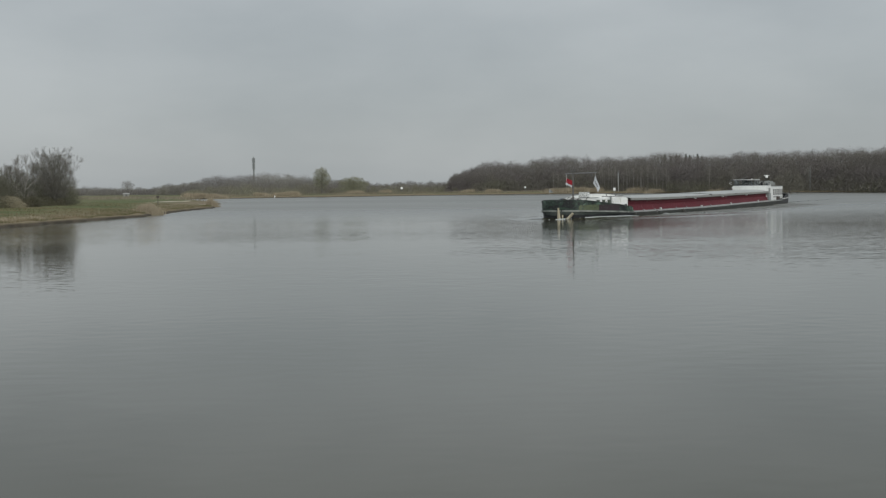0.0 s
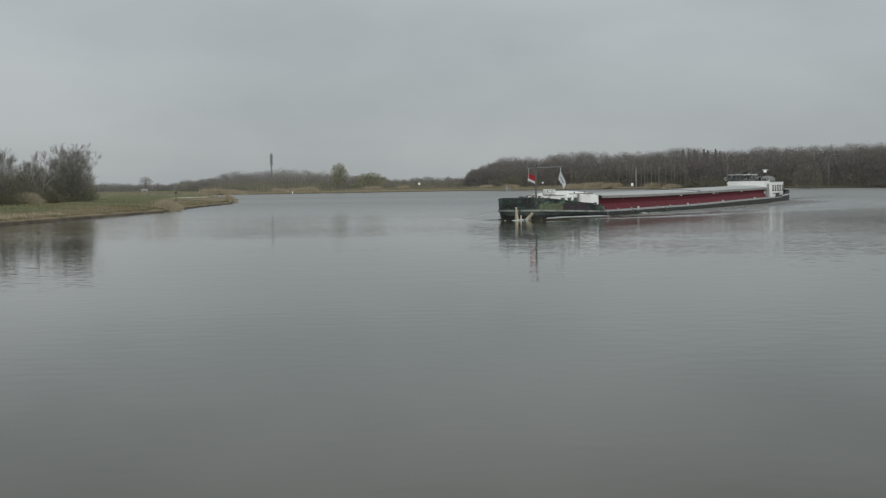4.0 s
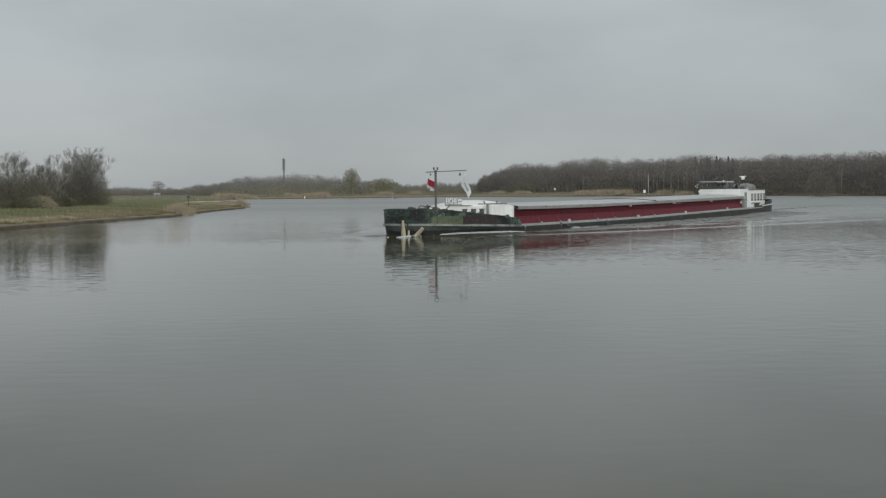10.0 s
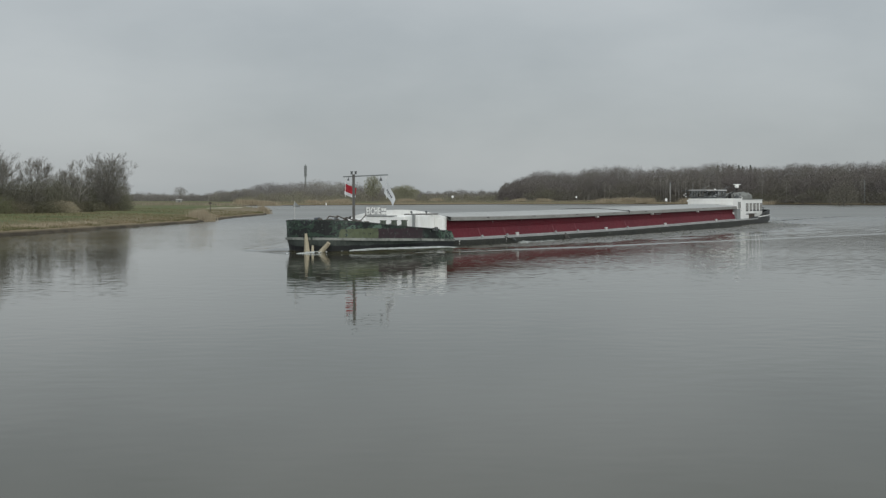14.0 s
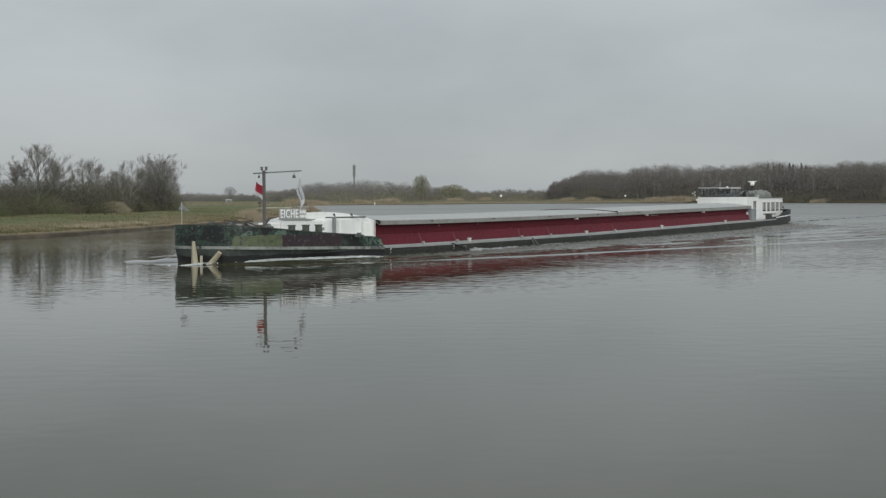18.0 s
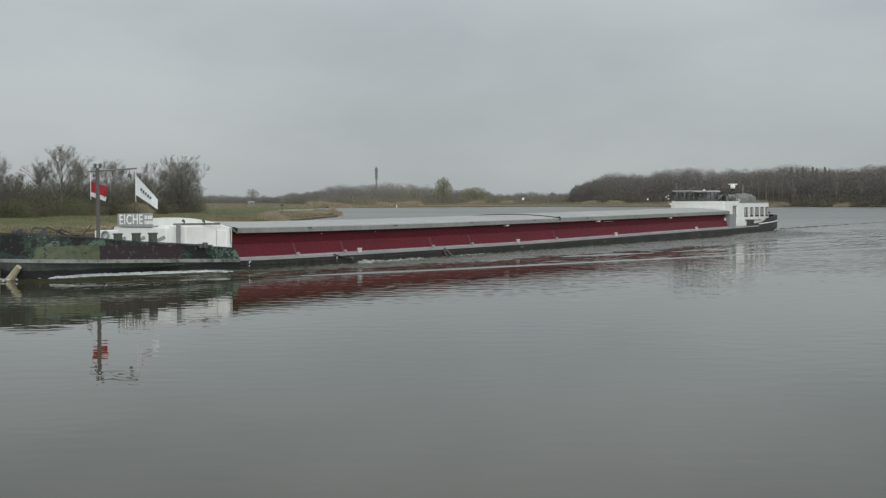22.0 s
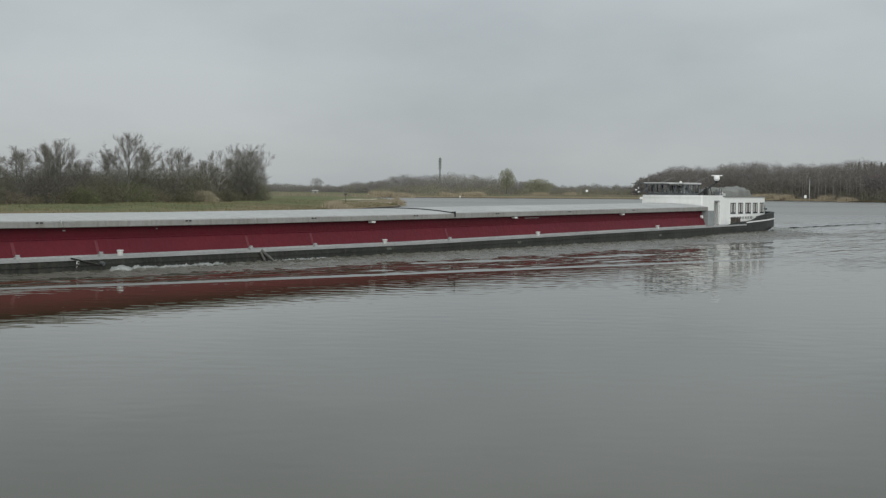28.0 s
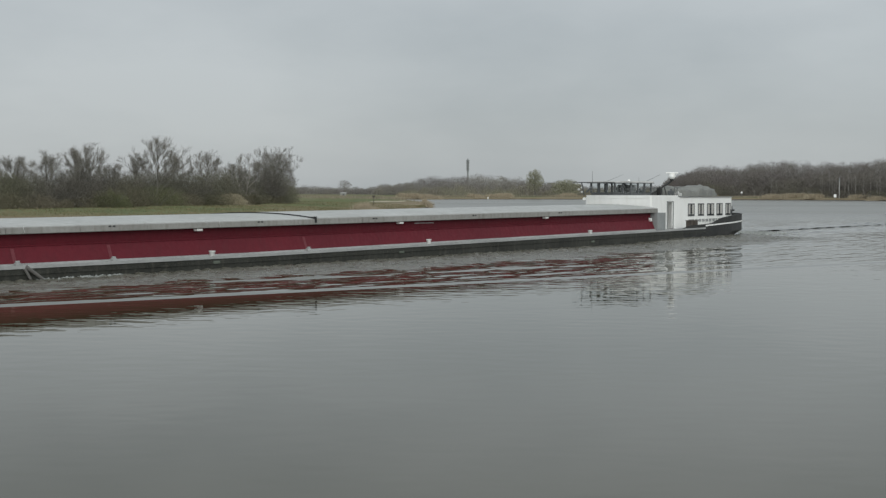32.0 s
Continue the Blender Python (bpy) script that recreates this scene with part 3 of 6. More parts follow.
def wood(name, tops, dist, depth, trees, twigs, mat, label, size=0.5, lean=0.85, uneven=0.1, full=0.0, broad=1.0):
    """A far leafless wood of billowing crowns: tops are (degrees right of north, degrees of the crowns above the level)."""
    az0, az1 = tops[0][0], tops[-1][0]
    top = tuned(tops)
    far = dist if callable(dist) else (lambda a: dist)
    chunks, stems = [], []
    for i in range(trees):
        a = az0 + (az1 - az0) * (i + rng.random()) / trees
        back = ((i * 0.618) % 1.0) ** 1.2
        d = far(a) + depth * back
        x, y = polar(a, d)
        g = hz(x, y)
        tall = EYE + d * math.tan(radians(top(a))) - g
        h = tall * (rng.uniform(0.99 - uneven, 1.07) if back > 0.22 else rng.uniform(0.45, 0.86))
        r = tall * rng.uniform(0.2, 0.3) * broad
        # the crown: a handful of billows round the upper stem, each a cloud of fine twigs
        nb = 14
        q = rng.random(nb)
        turn = rng.uniform(0, 6.283, nb)
        out = r * np.sin(np.pi * (0.12 + 0.78 * q)) * rng.uniform(0.3, 0.95, nb)
        br = r * rng.uniform(0.42, 0.7, nb)
        low = 0.3 - 0.24 * full
        cz = h * (low + (0.93 - low) * q)
        cz = np.minimum(cz, h - br * 0.9)
        mid = np.column_stack([x + out * np.cos(turn), y + out * np.sin(turn), g + cz])
        pick = rng.integers(0, nb, twigs)
        u = rng.normal(size=(twigs, 3))
        u /= np.linalg.norm(u, axis=1)[:, None]
        base = mid[pick] + u * (br[pick] * rng.random(twigs) ** 0.4)[:, None] * [1, 1, 0.9]
        body = rng.random(twigs) < 0.45  # the rest fills the crown between the billows
        base[body] = np.array([x, y, g + h * 0.48]) + (u * (rng.random((twigs, 1)) ** 0.36) * [r, r, h * 0.47])[body]
        base[:, 2] = np.maximum(base[:, 2], g)
        way = u * 0.7 + [0, 0, 0.75] + rng.normal(size=(twigs, 3)) * 0.35
        way /= np.linalg.norm(way, axis=1)[:, None]
        chunks.append(slivers(base, way, size * rng.uniform(0.5, 1.3, twigs), size * rng.uniform(0.13, 0.27, twigs)))
        # undergrowth
        kk = twigs // 5
        ub = np.column_stack([x + rng.normal(size=kk) * r, y + rng.normal(size=kk) * r, g + rng.random(kk) ** 1.6 * h * 0.5])
        uw = np.column_stack([rng.normal(size=(kk, 2)) * 0.4, np.ones(kk)])
        chunks.append(slivers(ub, uw, size * rng.uniform(0.6, 1.6, kk), size * rng.uniform(0.25, 0.5, kk)))
        for _ in range(2):
            tx, ty = x + rng.normal() * r * 0.5, y + rng.normal() * r * 0.5
            stems.append((np.array([[tx, ty, g - 0.2]]), np.array([[rng.normal() * 0.03, rng.normal() * 0.03, 1.0]]), np.array([h * lean]), np.array([rng.uniform(0.14, 0.3)])))
    ob = stuff(name, chunks, mat, label, "wood")
    v, f = slivers(*(np.concatenate(q) for q in zip(*stems)))
    st = new("trunks", mesh_from("trunks", v.tolist(), f.tolist(), M_TRUNKS))
    st.parent = ob
    st["kind"] = "stuff"
    return ob


def bare_tree(name, x, y, height, label, seed, wide=0.34, low=0.28, mat=None, twig_mat=None, stems=1, limbs=14, branches=12, sprays=8, twigs=6, thick=0.02, fill=0):
    """A leafless tree: limbs leave the stem at rising angles and bend upwards, branch twice, and end in sprays of fine twigs."""
    r = np.random.default_rng(seed)
    g = hz(x, y)
    root = new(name)
    root.location = (x, y, g)
    tv, tf, tips, dirs = [], [], [], []

    def limb(p, way, length, r0, r1, sides, bend, up):
        """A bent, tapering stem; gives its points and directions."""
        n = 4
        pts, ways = [np.array(p, float)], [way / np.linalg.norm(way)]
        for k in range(n):
            w = ways[-1] + r.normal(size=3) * bend + [0, 0, up]
            w /= np.linalg.norm(w)
            pts.append(pts[-1] + w * length / n)
            ways.append(w)
        for k in range(n):
            w = Vector(pts[k + 1] - pts[k]).normalized()
            s1 = w.orthogonal().normalized()
            s2 = w.cross(s1)
            o = len(tv)
            for c, rr in ((pts[k], r0 + (r1 - r0) * k / n), (pts[k + 1], r0 + (r1 - r0) * (k + 1) / n)):
                c = Vector(c)
                tv.extend(tuple(c + (s1 * math.cos(6.2832 * j / sides) + s2 * math.sin(6.2832 * j / sides)) * rr) for j in range(sides))
            tf.extend((o + j, o + (j + 1) % sides, o + sides + (j + 1) % sides, o + sides + j) for j in range(sides))
        return pts, ways

    def leave(way, angle, turn):
        side = np.cross(way, [math.cos(turn), math.sin(turn), 0.15])
        side /= np.linalg.norm(side) + 1e-9
        return way * math.cos(angle) + side * math.sin(angle)

    t0 = height * thick
    spread = wide * height
    for s in range(stems):
        b = 6.2832 * s / stems + seed
        lean = r.normal() * 0.06 if stems == 1 else r.uniform(0.15, 0.5)
        pts, ways = limb((0, 0, -0.15), np.array([math.cos(b) * lean, math.sin(b) * lean, 1.0]), height * (0.84 if stems == 1 else r.uniform(0.6, 0.8)), t0 / stems ** 0.5, t0 * 0.22, 7, 0.07, 0.06)
        for i in range(limbs):
            k = low + (0.95 - low) * ((i + r.uniform(0, 0.8)) / limbs) ** 1.5
            at = min(k * 4, 3.999)
            j = int(at)
            p = pts[j] + (pts[j + 1] - pts[j]) * (at - j)
            way = leave(ways[j + 1], r.uniform(0.6, 1.05) - 0.3 * k, 2.4 * i + seed + r.uniform(-0.5, 0.5))
            # each limb grows out to the rounded outline of the crown
            room = [q for q in np.linspace(0.1, 1.0, 19) * height if math.hypot(*(p + way * q)[:2]) ** 2 / (1.5 * spread) ** 2 + ((p + way * q)[2] / height - 0.64) ** 2 / 0.13 < 1]
            lp, lw = limb(p, way, max(max(room, default=0.0) * r.uniform(0.72, 1.0), height * 0.13), t0 * (0.42 - 0.22 * k), t0 * 0.07, 5, 0.1, 0.07)
            for c in range(branches):
                q = 0.22 + 0.78 * (c + r.random()) / branches
                at2 = min(q * 4, 3.999)
                j2 = int(at2)
                p2 = lp[j2] + (lp[j2 + 1] - lp[j2]) * (at2 - j2)
                bp, bw = limb(p2, leave(lw[j2 + 1], r.uniform(0.3, 0.7), r.uniform(0, 6.283)), height * r.uniform(0.1, 0.2) * (1.25 - 0.6 * q), t0 * 0.06, t0 * 0.022, 3, 0.12, 0.08)
                for e in range(sprays):
                    at3 = 3.999 * r.uniform(0.15, 1.0)
                    j3 = int(at3)
                    tips.append(bp[j3] + (bp[j3 + 1] - bp[j3]) * (at3 - j3))
                    dirs.append(leave(bw[j3 + 1], r.uniform(0.1, 0.7), r.uniform(0, 6.283)))
    limb_mesh = mesh_from("trunk", tv, tf, mat or M_BARK)
    tips, dirs = np.array(tips), np.array(dirs)
    squeeze = (height - 0.25) / np.percentile(tips[:, 2], 99.3)
    kk = len(tips) * twigs
    way = np.repeat(dirs, twigs, 0) + [0, 0, 0.25] + r.normal(size=(kk, 3)) * 0.38
    base = np.repeat(tips, twigs, 0) + np.repeat(dirs, twigs, 0) * r.uniform(-0.1, 0.35, (kk, 1)) + r.normal(size=(kk, 3)) * 0.05
    if fill:
        u = r.normal(size=(fill, 3))
        u /= np.linalg.norm(u, axis=1)[:, None]
        lump = 0.82 + 0.18 * np.sin(3 * np.arctan2(u[:, 1], u[:, 0]) + seed) * np.cos(4 * u[:, 2] + seed)
        u *= (r.random(fill) ** 0.36 * lump)[:, None]
        base = np.concatenate([base, u * [spread, spread, height * 0.46] + [0, 0, height * 0.48]])
        way = np.concatenate([way, u * [0.9, 0.9, 0.5] + [0, 0, 0.75] + r.normal(size=(fill, 3)) * 0.35])
    way /= np.linalg.norm(way, axis=1)[:, None]
    kk = len(base)
    v, f = slivers(base, way, height * r.uniform(0.035, 0.1, kk), r.uniform(0.009, 0.018, kk))
    v[:, 2] *= squeeze
    v[:, 2] = np.clip(v[:, 2], -0.1, height * 1.03)
    trunk = new("trunk", limb_mesh)
    trunk.scale = (1, 1, squeeze)
    trunk.parent = root
    tw = new("crown", mesh_from("crown", v.tolist(), f.tolist(), twig_mat or M_TWIG))
    tw.parent = root
    return tagged(root, label, "tree", "trees behind the river bank")


def bush(name, x, y, height, wide, mat, label):
    """A bush: stems that fan out from the foot, and a rounded uneven mass of twigs."""
    root = new(name)
    root.location = (x, y, hz(x, y))
    bm = blank()
    for i in range(9):
        t = 2.4 * i
        tube(bm, (0.1 * math.cos(t), 0.1 * math.sin(t), -0.1), (height * wide * 0.6 * math.cos(t), height * wide * 0.6 * math.sin(t), height * 0.7), 0.035, 0.012, 5, False)
    part("stems", bm, M_BARK, root)
    n = 5200
    u = rng.normal(size=(n, 3))
    u[:, 2] = np.abs(u[:, 2])
    u /= np.linalg.norm(u, axis=1)[:, None]
    lump = 0.85 + 0.15 * np.sin(4 * np.arctan2(u[:, 1], u[:, 0]) + x) * np.cos(5 * u[:, 2] + y)
    base = u * (rng.random(n) ** 0.4 * lump)[:, None] * [height * wide, height * wide, height * 0.93]
    way = u * 0.7 + [0, 0, 0.5] + rng.normal(size=(n, 3)) * 0.5
    way /= np.linalg.norm(way, axis=1)[:, None]
    v, f = slivers(base, way, rng.uniform(0.1, 0.32, n), rng.uniform(0.02, 0.05, n))
    tw = new("twigs", mesh_from("twigs", v.tolist(), f.tolist(), mat))
    tw.parent = root
    return tagged(root, label, "bush", "bushes before the thicket")


def shrubs(name, tops, dist, depth, count, twigs, mat, label, squat=0.75):
    """A thicket: many bare bushes of twigs that spread from their feet, under a wavy top line."""
    top = tuned(tops)
    chunks = []
    for i in range(count):
        a = rng.uniform(tops[0][0], tops[-1][0])
        d = dist(a) + depth * rng.random()
        x, y = polar(a, d)
        g = hz(x, y)
        h = (EYE + d * math.tan(radians(top(a))) - g) * rng.uniform(0.72, 1.12)
        if h < 0.3:
            continue
        w = h * squat * rng.uniform(0.7, 1.2)
        u = rng.normal(size=(twigs, 3))
        u[:, 2] = np.abs(u[:, 2])
        u /= np.linalg.norm(u, axis=1)[:, None]
        k = rng.random((twigs, 1)) ** 0.45
        base = np.array([x, y, g]) + u * k * [w, w, h * 0.9]
        way = u * [0.8, 0.8, 0.6] + [0, 0, 0.3] + rng.normal(size=(twigs, 3)) * 0.5
        way /= np.linalg.norm(way, axis=1)[:, None]
        ln = rng.uniform(0.04, 0.1, twigs) * h + 0.1
        chunks.append(slivers(base, way, ln, rng.uniform(0.016, 0.042, twigs)))
    return stuff(name, chunks, mat, label, "shrubs")


def line_of_trees(a):
    """Distance of the thicket's front behind the bank."""
    return 1.062 * float(np.interp(a, [-27, -24.4, -20.3, -17, -15.4, -13.8], [128, 139, 158, 178, 195, 208]))


def build_bank_plants():
    label = "bare tree with fine grey-brown twigs in a thicket behind the bank"
    # degrees right of north, metres behind the thicket's front, degrees of the top above the level, crown's half width, stems
    rows = [(-24.55, 10, 1.3, 0.4, 1), (-23.2, 8, 1.5, 0.34, 1), (-22.45, 9, 1.58, 0.24, 1), (-21.72, 8, 1.78, 0.3, 1), (-21.0, 13, 1.02, 0.36, 1),
            (-20.2, 12, 1.4, 0.33, 1), (-19.3, 7, 2.06, 0.42, 1), (-18.5, 10, 1.42, 0.34, 1), (-17.6, 7, 1.55, 0.42, 1), (-16.45, 14, 1.05, 0.4, 1), (-15.4, 13, 1.12, 0.3, 1)]
    for i, (a, back, el, wide, stems) in enumerate(rows):
        d = line_of_trees(a) + back
        x, y = polar(a, d)
        bare_tree("bare_tree", x, y, EYE + d * math.tan(radians(el)) - hz(x, y), label, 100 + i, wide, 0.24)
    d = line_of_trees(-15.9) + 5
    x, y = polar(-15.92, d)
    bare_tree("birch_tree", x, y, EYE + d * math.tan(radians(1.44)) - hz(x, y), "pale-barked bare tree forking low beside a dense shrub", 141, 0.24, 0.22, mat=M_BIRCH, thick=0.024, stems=2, limbs=8, branches=9, sprays=7)
    d = line_of_trees(-14.75) + 4
    x, y = polar(-14.72, d)
    bare_tree("willow_shrub", x, y, EYE + d * math.tan(radians(1.68)) - hz(x, y), "dense rounded bare willow at the end of the thicket", 152, 0.36, 0.06, stems=6, limbs=7, branches=6, sprays=7, thick=0.014, fill=16000)
    green = islands("fresh_leaf_twigs", (0.095, 0.104, 0.055), (0.145, 0.152, 0.084))
    pale = islands("withered_bush_twigs", (0.27, 0.24, 0.165), (0.4, 0.36, 0.26))
    dense = islands("dense_bush_twigs", (0.085, 0.082, 0.055), (0.135, 0.128, 0.09))
    for name, a, back, el, wide, mat, words in (
            ("green_bush", -19.25, 2, 0.42, 1.5, green, "bush with fresh green leaves before the thicket"),
            ("pale_bush", -16.5, 2, 0.03, 1.5, pale, "low withered pale-yellow bush before the thicket"),
            ("dark_bush", -15.62, 1, -0.03, 0.9, dense, "low dense dark olive bush at the thicket"),
            # added bush stands in for pale ground in the gap
            ("pale_bush", -22.1, 7, -0.22, 2.0, pale, "low pale bush added for the bare ground in a thicket gap"),
            ("green_bush", -21.0, 2, 0.15, 1.3, green, "small bush with first green leaves by the meadow")):
        d = line_of_trees(a) + back
        x, y = polar(a, d)
        bush(name, x, y, EYE + d * math.tan(radians(el)) - hz(x, y), wide, mat, words)
    shrubs("thicket", [(-27, 0.85), (-24.4, 0.85), (-23.4, 0.75), (-22, 0.9), (-20.6, 0.75), (-19.5, 0.95), (-18.2, 0.85), (-17.2, 0.9), (-16.3, 0.9), (-15.4, 0.8), (-14.3, 0.75)],
           lambda a: line_of_trees(a) + 6, 24, 380, 1000, M_SCRUB, "dense leafless thicket of grey-brown shrubs", 0.6)
    shrubs("front_shrubs", [(-27, 0.15), (-24.2, 0.1), (-23, -0.2), (-22.2, -0.2), (-21.3, 0.25), (-20, 0.4), (-19, 0.3), (-18, -0.05), (-17, 0.05), (-16, 0.06), (-15.2, -0.05), (-14.6, -0.15)],
           lambda a: line_of_trees(a) + 1, 6, 130, 480, islands("green_brown_shrubs", (0.085, 0.083, 0.054), (0.135, 0.128, 0.085), third=(0.15, 0.132, 0.095), scale=0.09),
           "low shrubs with first green leaves along the meadow", 0.9)
    # withered and green tufts on the bank
    n = 42000
    k = rng.random(n)
    path = np.array([p for p in SHORE if 75 < p[1] < 270 and p[0] > -60])
    run = np.linspace(0, len(path) - 1.001, n)[rng.permutation(n)]
    i = run.astype(int)
    fr = (run - i)[:, None]
    xy = path[i] * (1 - fr) + path[i + 1] * fr + np.column_stack([-(0.8 + 30 * k ** 2.4), rng.normal(size=n)])
    z = ground_height(xy[:, 0], xy[:, 1])
    way = np.column_stack([rng.normal(size=(n, 2)) * 0.4, np.ones(n)])
    stuff("bank_grass", [slivers(np.column_stack([xy, z - 0.02]), way, rng.uniform(0.07, 0.26, n) * (0.8 + 0.5 * wobble(xy[:, 0], xy[:, 1], 1.7)), rng.uniform(0.03, 0.07, n))], M_GRASS,
          "withered and green grass tufts on the river bank", "grass")
    reeds("reed_patch", [polar(-11.5, 182), polar(-11.25, 184), polar(-11.0, 186)], 2.0, 3600, 0.5, "patch of tall pale dry reed at the water's edge")
    reeds("reed_point", [polar(-9.02, 267), polar(-8.9, 266), polar(-8.78, 268)], 1.6, 1500, 0.4, "pale dry reed on the tip of the bank", 0.045)
    reeds("reed_fringe", [(-39.4, 119), (-39.1, 127), (-38.3, 141)], 0.45, 1500, 0.5, "low dry reed along the muddy bank")
    reeds("far_reed", [(x * 1.08, y * 1.08 + 2) for x, y in ((-86, 505), (-63, 525), (-20, 545), (4, 556), (40, 540), (83, 511), (101, 471), (117, 423), (122, 402), (161, 331))], 1.1, 26000, 1.6, "belt of dry reed along the far shore", 0.16, M_REED_FAR)
    clumps = [(-9.6, 552, 6), (-8.9, 550, 9), (-7.0, 567, 4), (-6.1, 570, 8), (-5.9, 573, 5), (-3.4, 589, 5), (-2.2, 593, 3), (1.0, 598, 4), (2.0, 593, 5), (4.3, 579, 5), (5.2, 576, 9), (5.9, 570, 5), (7.6, 562, 7), (8.2, 554, 5), (10.5, 526, 4)]
    for a, d, run in clumps:
        x, y = polar(a, d)
        reeds("reed_clump", [(x - run * 0.5, y), (x, y + 1), (x + run * 0.5, y)], 1.7 + 0.09 * run, 240 * run, 0.9, "clump of tall pale dry reed on the far shore", 0.1)
    reeds("meadow_reed", [(-70, 350), (-88, 420), (-110, 470), (-130, 430), (-120, 400)], 1.2, 7000, 8.0, "dry reed on the far meadow", 0.1, M_REED_FAR)


build_bank_plants()

wood_shore = tuned([(0, 614), (4, 598), (9, 556), (14, 494), (17, 442), (21, 395)])
wood("wood_right", [(0.3, 0.36), (0.5, 0.56), (1.05, 0.74), (1.5, 0.92), (1.95, 1.05), (2.6, 0.98), (3.25, 1.03), (3.9, 1.12), (4.8, 1.2), (5.9, 1.14), (6.95, 1.12), (7.8, 1.22), (8.5, 1.32),
                    (9.3, 1.2), (10.8, 1.12), (11.4, 1.26), (12.3, 1.2), (13.3, 1.26), (14.2, 1.26), (15.0, 1.31), (16.0, 1.28), (17.2, 1.34), (20.0, 1.4)],
     wood_shore, 60, 620, 1350, M_WOOD, "dense leafless wood on the far shore", full=0.8)
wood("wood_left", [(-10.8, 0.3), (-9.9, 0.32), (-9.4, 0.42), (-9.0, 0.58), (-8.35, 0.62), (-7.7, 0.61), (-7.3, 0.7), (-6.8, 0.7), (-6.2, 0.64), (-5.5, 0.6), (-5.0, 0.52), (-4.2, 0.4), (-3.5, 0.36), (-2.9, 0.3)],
     760, 110, 190, 800, M_WOOD_HAZE, "leafless wood on a low rise beyond the river", size=0.6, uneven=0.2, full=0.9, broad=1.7)
wood("hedge_far", [(-14.6, 0.24), (-13.7, 0.25), (-12.9, 0.26), (-12.4, 0.19), (-11.9, 0.22), (-11.3, 0.16), (-10.6, 0.26)], 900, 120, 80, 420, M_WOOD_HAZE, "low far row of bare trees behind the meadow", size=0.7, uneven=0.3, full=1.0, broad=2.4)
wood("hedge_middle", [(-3.2, 0.28), (-2.7, 0.22), (-1.8, 0.28), (-1.35, 0.34), (-0.8, 0.26), (-0.3, 0.3), (0.2, 0.33), (0.6, 0.4)], 640, 90, 80, 520, M_WOOD_HAZE, "row of bare trees and bushes on the far shore", size=0.6, uneven=0.3, full=1.0, broad=2.0)
# younger growth and bushes before the woods
wood("wood_edge", [(1.2, 0.3), (2.2, 0.62), (3.0, 0.35), (4.4, 0.5), (5.4, 0.62), (6.2, 0.2), (8.6, 0.2), (9.6, 0.35), (11.5, 0.3), (12.2, 0.5), (14.0, 0.4), (16, 0.5), (18.5, 0.55)],
     lambda a: wood_shore(a) - 6, 8, 120, 520, M_WOOD_EDGE, "younger budding trees along the edge of the wood", size=0.45, uneven=0.4, full=1.0, broad=1.6)
wood("bushes_left", [(-10.0, 0.12), (-8.6, 0.3), (-7.6, 0.36), (-6.4, 0.24), (-5.6, 0.34), (-4.0, 0.2), (-2.6, 0.16), (-1.0, 0.14), (0.6, 0.2)], 612, 30, 90, 300, M_WOOD_PALE, "budding bushes behind the far shore", size=0.5, uneven=0.4, full=1.0, broad=1.8)


def conifers(rows):
    """Dark spruces whose tips stand above the bare wood: degrees right of north, degrees of the tip above the level."""
    for a, el in rows:
        d = wood_shore(a) + 66
        x, y = polar(a, d)
        g = hz(x, y)
        h = EYE + d * math.tan(radians(el)) - g
        root = new("spruce_tree")
        root.location = (x, y, g)
        bm = blank()
        tube(bm, (0, 0, -0.2), (0, 0, h * 0.96), h * 0.014, 0.03, 6)
        part("trunk", bm, M_BARK, root)
        n = 1500
        k = rng.random(n) ** 0.8
        t = rng.uniform(0, 6.283, n)
        rr = (1 - k) * h * 0.2 * rng.uniform(0.2, 1.0, n) * (0.7 + 0.3 * np.sin(k * h * 5.0 + 2 * t + a * 40))
        base = np.column_stack([rr * np.cos(t), rr * np.sin(t), h * (0.2 + 0.79 * k)])
        way = np.column_stack([np.cos(t), np.sin(t), rng.uniform(-0.5, 0.1, n)])
        v, f = slivers(base, way, rng.uniform(0.3, 0.8, n) * (1.1 - k * 0.6), rng.uniform(0.12, 0.26, n))
        cr = new("crown", mesh_from("crown", v.tolist(), f.tolist(), M_SPRUCE))
        cr.parent = root
        tagged(root, "dark green spruce rising above the leafless wood", "tree", "spruces in the far wood")


conifers([(8.62, 1.22), (8.83, 1.15), (9.05, 1.21), (9.15, 1.15), (9.42, 1.22), (9.55, 1.17), (9.86, 1.21), (10.02, 1.13)])


